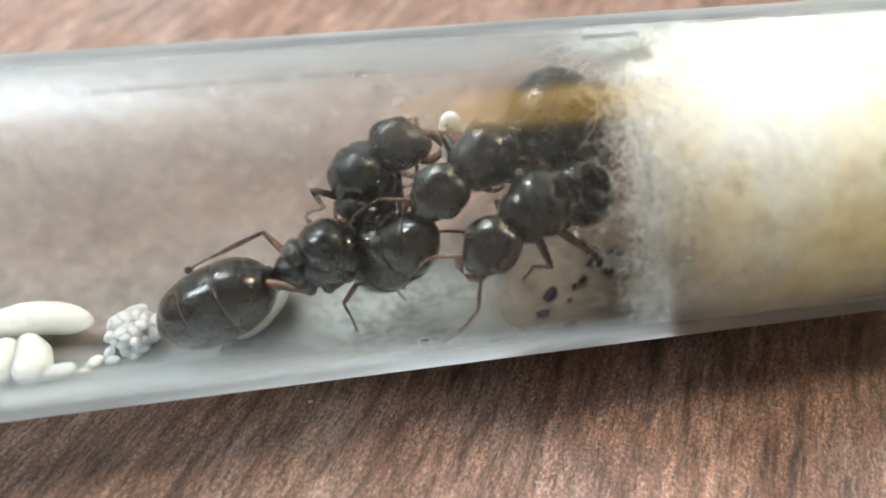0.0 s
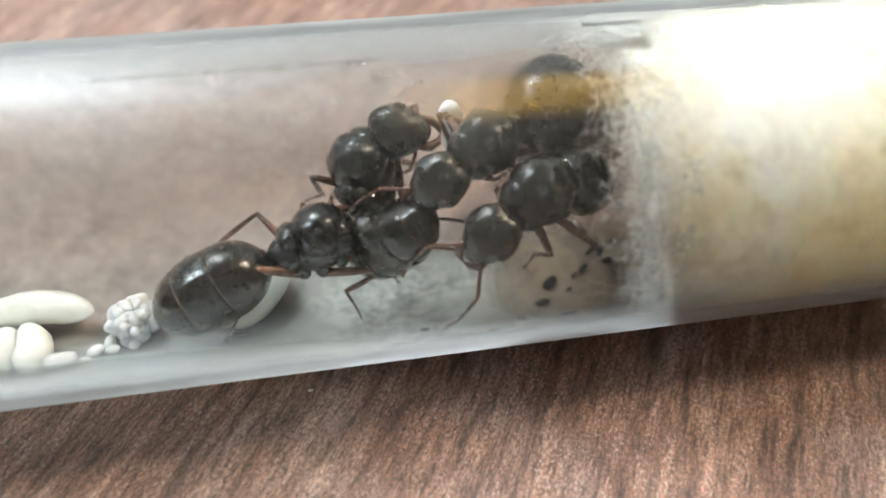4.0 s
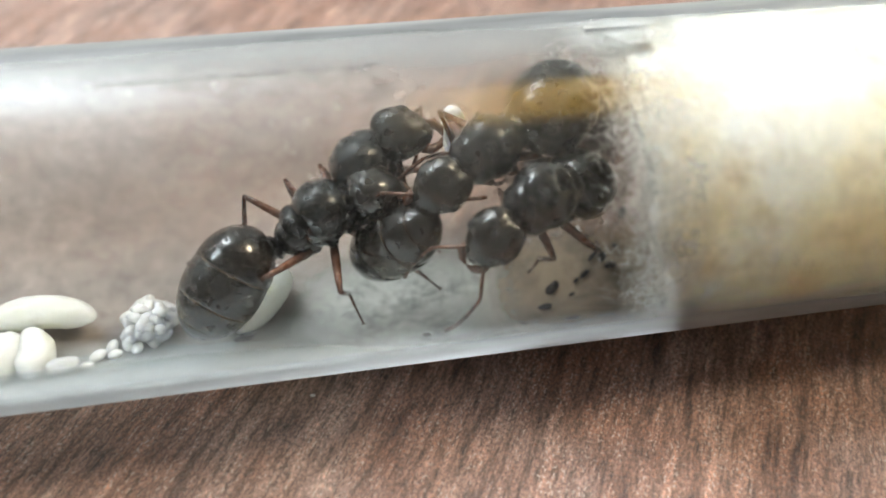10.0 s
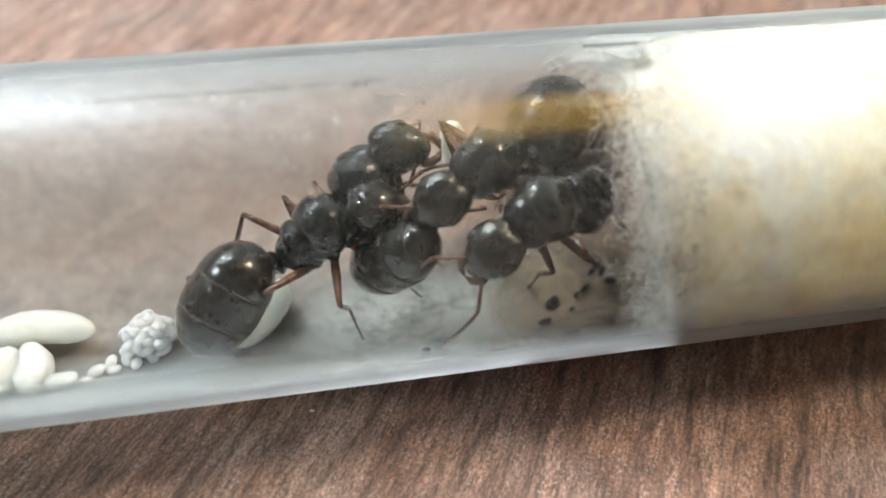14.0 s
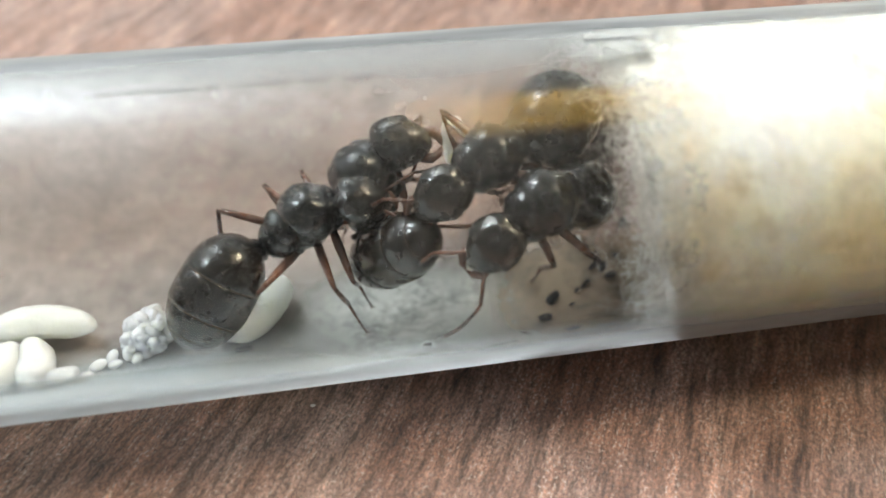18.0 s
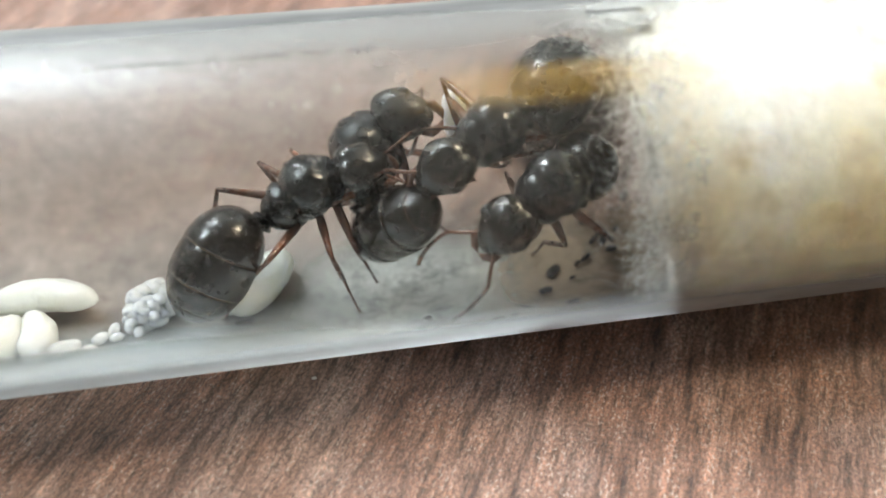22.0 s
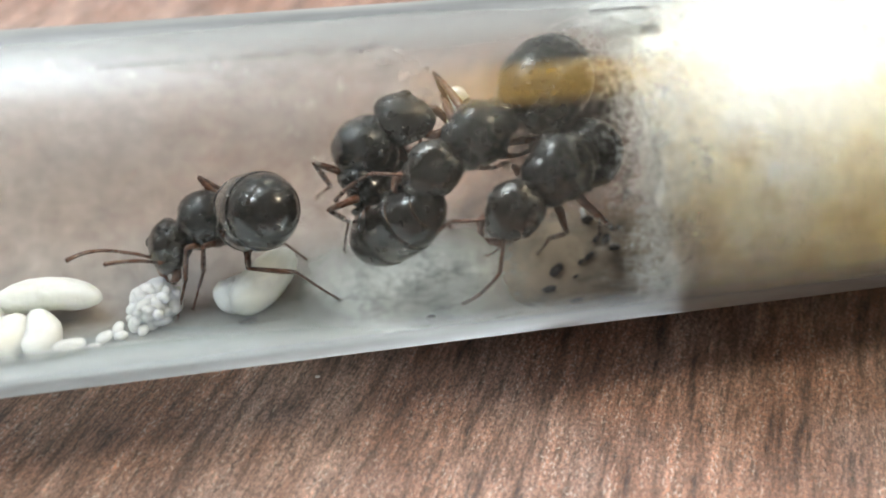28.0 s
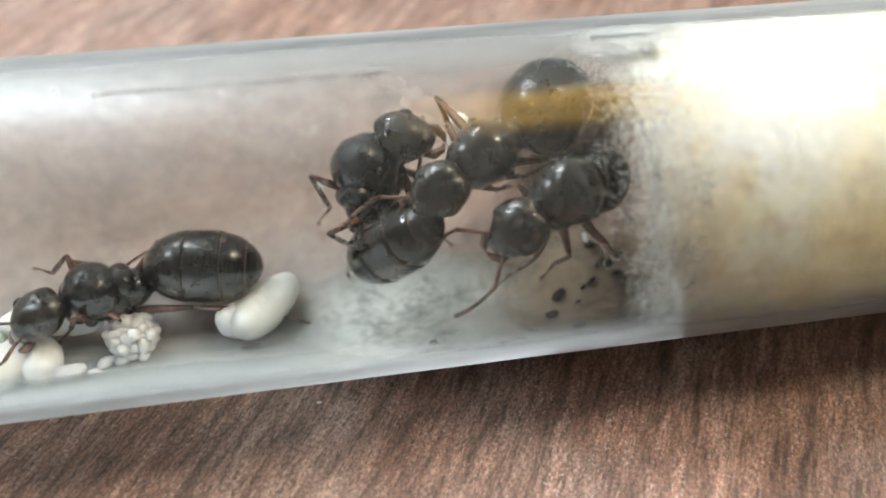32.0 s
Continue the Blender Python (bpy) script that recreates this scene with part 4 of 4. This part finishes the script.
B_GASTER = [(0, -2.04, 0.2, 5.44), (9, -2.04, 0.33, 5.58), (19, -2.04, 0.24, 5.51), (24, -2.01, 0.35, 5.56), (28, -2.1, 0.21, 5.67), (32, -2.23, 0.36, 5.9)]
B_TIP = [(0, -1.15, -1.55, 6.0), (9, -1.16, -1.43, 6.12), (19, -1.15, -1.5, 6.05), (24, -1.13, -1.41, 6.12), (28, -1.22, -1.55, 6.23), (32, -1.35, -1.39, 6.43)]
B_HEAD = [(0, -0.82, 1.1, 7.18), (9, -0.7, 1.29, 7.39), (13, -0.92, 1.31, 7.46), (19, -0.79, 1.33, 7.44), (21, -0.85, 1.23, 7.28), (24, -0.79, 1.4, 7.37), (28, -0.72, 1.14, 7.09), (32, -0.68, 1.28, 7.42)]
C_THORAX = [(0, 1.86, 0.35, 8.24), (9, 1.85, 0.39, 8.27), (19, 1.93, 0.39, 8.3), (24, 2.06, 0.43, 8.21), (28, 1.33, 0.48, 8.07), (32, 1.47, 0.52, 8.32)]
C_GASTER = [(0, 6.31, 4.58, 7.23), (9, 6.31, 4.64, 7.28), (19, 6.36, 4.6, 7.25), (24, 6.69, 5.3, 7.74), (28, 6.62, 5.43, 7.74), (32, 5.98, 5.19, 7.73)]
C_TIP = [(0, 6.98, 5.96, 7.33), (9, 6.97, 6.02, 7.37), (19, 7.03, 5.97, 7.35), (24, 7.37, 6.72, 7.84), (28, 7.3, 6.85, 7.83), (32, 6.64, 6.59, 7.84)]
C_HEAD = [(0, -1.07, -1.44, 7.28), (9, -1.09, -1.46, 7.26), (19, -1.07, -1.39, 7.34), (24, -0.99, -1.22, 7.46), (25.5, -0.76, -0.9, 7.82), (28, -0.82, -1.02, 7.66), (32, -0.58, -0.98, 7.86)]
D_THORAX = [(0, 3.34, -2.01, 7.42), (9, 3.39, -1.97, 7.47), (13, 3.43, -1.97, 7.51), (19, 3.44, -1.89, 7.54), (21, 3.8, -2.13, 7.35), (24, 3.71, -2.09, 7.31), (28, 3.92, -1.69, 7.7), (32, 4.16, -1.76, 7.77)]
D_GASTER = [(0, 6.18, 1.15, 5.0), (9, 6.17, 1.21, 5.04), (19, 6.19, 1.21, 5.04), (24, 6.27, 1.35, 5.07), (28, 6.36, 1.7, 5.37), (32, 6.5, 1.6, 5.43)]
D_HEAD = [(0, -0.02, -3.63, 5.68), (9, -0.03, -3.58, 5.73), (13, -0.14, -3.5, 5.76), (19, 0.05, -3.44, 5.88), (21, 0.31, -3.59, 5.79), (24, 0.57, -3.76, 5.68), (28, 0.51, -3.46, 5.95), (32, 0.66, -3.05, 6.38)]
A_R1 = [(0, -1.41, 0.27, 0.45), (3.5, -1.39, 0.30, 0.45), (5.5, -3.27, 2.32, 0.90), (6, -1.96, 2.39, 0.93), (7, -1.95, 2.46, 0.96), (8, 0.19, 0.18, 0.44), (9, 0.20, 0.10, 0.44), (14.5, -0.94, 0.80, 0.49), (16.5, -3.34, 0.16, 0.44), (19, -2.94, 0.02, 0.44), (23, -2.99, -0.06, 0.44), (24.5, -3.97, 0.13, 0.44), (25.5, -6.71, 0.55, 0.47), (27.5, -9.56, 4.07, 2.01), (28, -9.52, 4.01, 1.95), (29.5, -12.12, 3.61, 1.63), (30, -14.57, 3.92, 1.88), (32, -17.97, 3.81, 1.78)]
A_R2 = [(0, -3.71, -1.35, 0.59), (9, -3.64, -1.60, 0.65), (14.5, -3.61, -1.67, 0.68), (19, -3.50, -1.62, 0.66), (24.5, -4.03, -2.13, 0.83), (25.5, -5.65, 1.60, 0.65), (27.5, -7.55, 3.91, 1.87), (29.5, -9.12, 3.56, 1.59), (32, -13.12, 3.99, 1.94)]
A_R3 = [(0, -9.62, -1.73, 0.69), (7, -9.06, -1.94, 0.76), (9, -8.83, -1.34, 0.59), (14.5, -8.78, -1.45, 0.62), (19, -9.34, -1.06, 0.53), (24.5, -9.66, -1.35, 0.59), (25.5, -9.63, -0.29, 0.45), (27.5, -5.99, 1.59, 0.65), (28, -5.99, 1.67, 0.68), (29.5, -6.00, 1.49, 0.63), (30, -6.50, 1.97, 0.77), (32, -8.02, 2.14, 0.83)]
A_L1 = [(0, -3.91, 5.19, 3.37), (9, -3.57, 5.00, 3.08), (24.5, -5.26, 4.52, 2.46), (25.5, -8.15, 5.53, 4.02), (27.5, -11.76, -1.01, 0.53), (28, -11.68, -1.07, 0.54), (29.5, -13.78, -1.86, 0.73), (30, -16.24, -1.37, 0.60), (32, -16.83, -0.17, 0.44)]
A_L2 = [(0, -5.59, 4.50, 2.44), (24.5, -6.85, 4.27, 2.20), (25.5, -10.59, 4.86, 2.88), (27.5, -11.00, -0.46, 0.46), (28, -11.09, -0.42, 0.45), (29, -11.01, -0.61, 0.47), (29.5, -10.88, -0.60, 0.47), (30, -12.58, -2.76, 1.11), (32, -12.60, -1.02, 0.53)]
A_L3 = [(0, -10.81, 3.11, 1.30), (7, -10.69, 3.10, 1.29), (9, -9.35, 2.93, 1.20), (24.5, -11.28, 2.98, 1.23), (25.5, -11.84, 2.32, 0.90), (27.5, -4.89, -0.81, 0.49), (28, -4.75, -0.95, 0.52), (29.5, -4.67, -0.98, 0.52), (31, -6.00, -0.55, 0.46), (32, -6.02, -0.46, 0.46)]
B_L3 = [(0, -5.63, 4.54, 2.49), (19, -5.75, 4.80, 2.81), (23, -5.92, 5.02, 3.11), (28, -5.51, 4.31, 2.24), (32, -5.56, 4.27, 2.20)]
B_R3 = [(0, -4.18, 3.40, 1.48), (19, -4.31, 3.48, 1.54), (23, -3.73, 3.15, 1.32), (28, -4.52, 1.88, 0.74), (32, -4.44, 1.85, 0.73)]
B_L2 = [(0, 1.42, 5.20, 3.39), (32, 1.40, 5.09, 3.21)]
B_L1 = [(0, 2.73, 4.83, 2.85), (32, 2.60, 4.87, 2.90)]
B_R2 = [(0, -2.02, 1.93, 0.76), (32, -2.14, 2.00, 0.78)]
B_R1 = [(0, 0.10, 1.96, 0.77), (28, 0.67, 2.38, 0.93), (32, 0.63, 2.75, 1.10)]
C_L1 = [(0, 4.22, 4.58, 2.53), (32, 4.22, 4.61, 2.56)]
C_L2 = [(0, 7.21, 4.91, 2.95), (32, 6.80, 5.11, 3.24)]
C_L3 = [(0, 8.94, 5.63, 4.25), (32, 8.50, 5.66, 4.33)]
C_R1 = [(0, 1.66, 4.65, 2.61), (32, 1.48, 4.69, 2.66)]
C_R2 = [(0, 1.45, 5.46, 3.87), (32, 1.20, 5.60, 4.18)]
C_R3 = [(0, 1.10, 4.30, 2.26), (28, 0.60, 5.60, 4.20), (32, 0.60, 5.60, 4.20)]
D_L1 = [(0, 0.88, 1.87, 0.74), (19, 1.49, 1.61, 0.66), (23, 3.10, 0.53, 0.46), (28, 1.78, 0.46, 0.46), (32, 1.93, 0.07, 0.44)]
D_L2 = [(0, 4.08, 0.54, 0.46), (32, 4.48, 0.54, 0.46)]
D_L3 = [(0, 7.76, 1.02, 0.53), (32, 7.27, 0.82, 0.50)]
D_R1 = [(0, 2.95, 4.48, 2.42), (32, 3.14, 4.84, 2.86)]
D_R2 = [(0, 5.84, 5.40, 3.75), (32, 6.54, 5.62, 4.24)]
D_R3 = [(0, 9.23, 5.11, 3.25), (32, 9.08, 5.41, 3.77)]



def motions():
    walk(egg_clump, [(t, pose(x * MM, y * MM, 1.12 * MM, 0, 0, turn)) for t, x, y, turn in (
        (0, -12.95, -0.30, 0), (3.5, -12.95, -0.30, 0), (7.5, -12.8, -0.28, 5), (8.2, -12.45, -0.20, 20), (14.5, -12.45, -0.20, 22), (17, -12.5, -0.20, 12),
        (19, -12.4, -0.18, 0), (28.8, -12.4, -0.18, 0), (30, -12.9, -0.3, -10), (32, -13.4, -0.5, -25))])
    move_ant(ant_a, A_THORAX, A_GASTER, A_HEAD, {"L1": A_L1, "L2": A_L2, "L3": A_L3, "R1": A_R1, "R2": A_R2, "R3": A_R3}, nod=0.85, tip=A_TIP,
             feel=((0, 0, 0, 0, 0), (25, 0, 0, 0, 0), (27, 58, 10, 72, -10), (27.8, 56, 10, 70, -10), (28.4, 62, 6, 74, -14), (29, 56, 12, 68, -8), (30, 5, 0, 10, 0), (31, -8, 4, 4, 0), (32, -5, -4, 0, 4)))
    move_ant(ant_b, B_THORAX, B_GASTER, B_HEAD, {"L1": B_L1, "L2": B_L2, "L3": B_L3, "R1": B_R1, "R2": B_R2, "R3": B_R3}, lean=(-3.0, -0.8, 0.6), pole_way=(0.6, 0.9), nod=0.6, tip=B_TIP, feel=((0, -70, 0, -80, 0), (15, -80, 0, -70, 0), (32, -70, 0, -75, 0)))
    move_ant(ant_c, C_THORAX, C_GASTER, C_HEAD, {"L1": C_L1, "L2": C_L2, "L3": C_L3, "R1": C_R1, "R2": C_R2, "R3": C_R3}, lean=(-0.4, -1.0, 1.2), pole_way=(1.0, 0.2), tip=C_TIP)
    move_ant(ant_d, D_THORAX, D_GASTER, D_HEAD, {"L1": D_L1, "L2": D_L2, "L3": D_L3, "R1": D_R1, "R2": D_R2, "R3": D_R3}, lean=(0, -2.0, 1.6), pole_way=(1.0, 0.2))


motions()
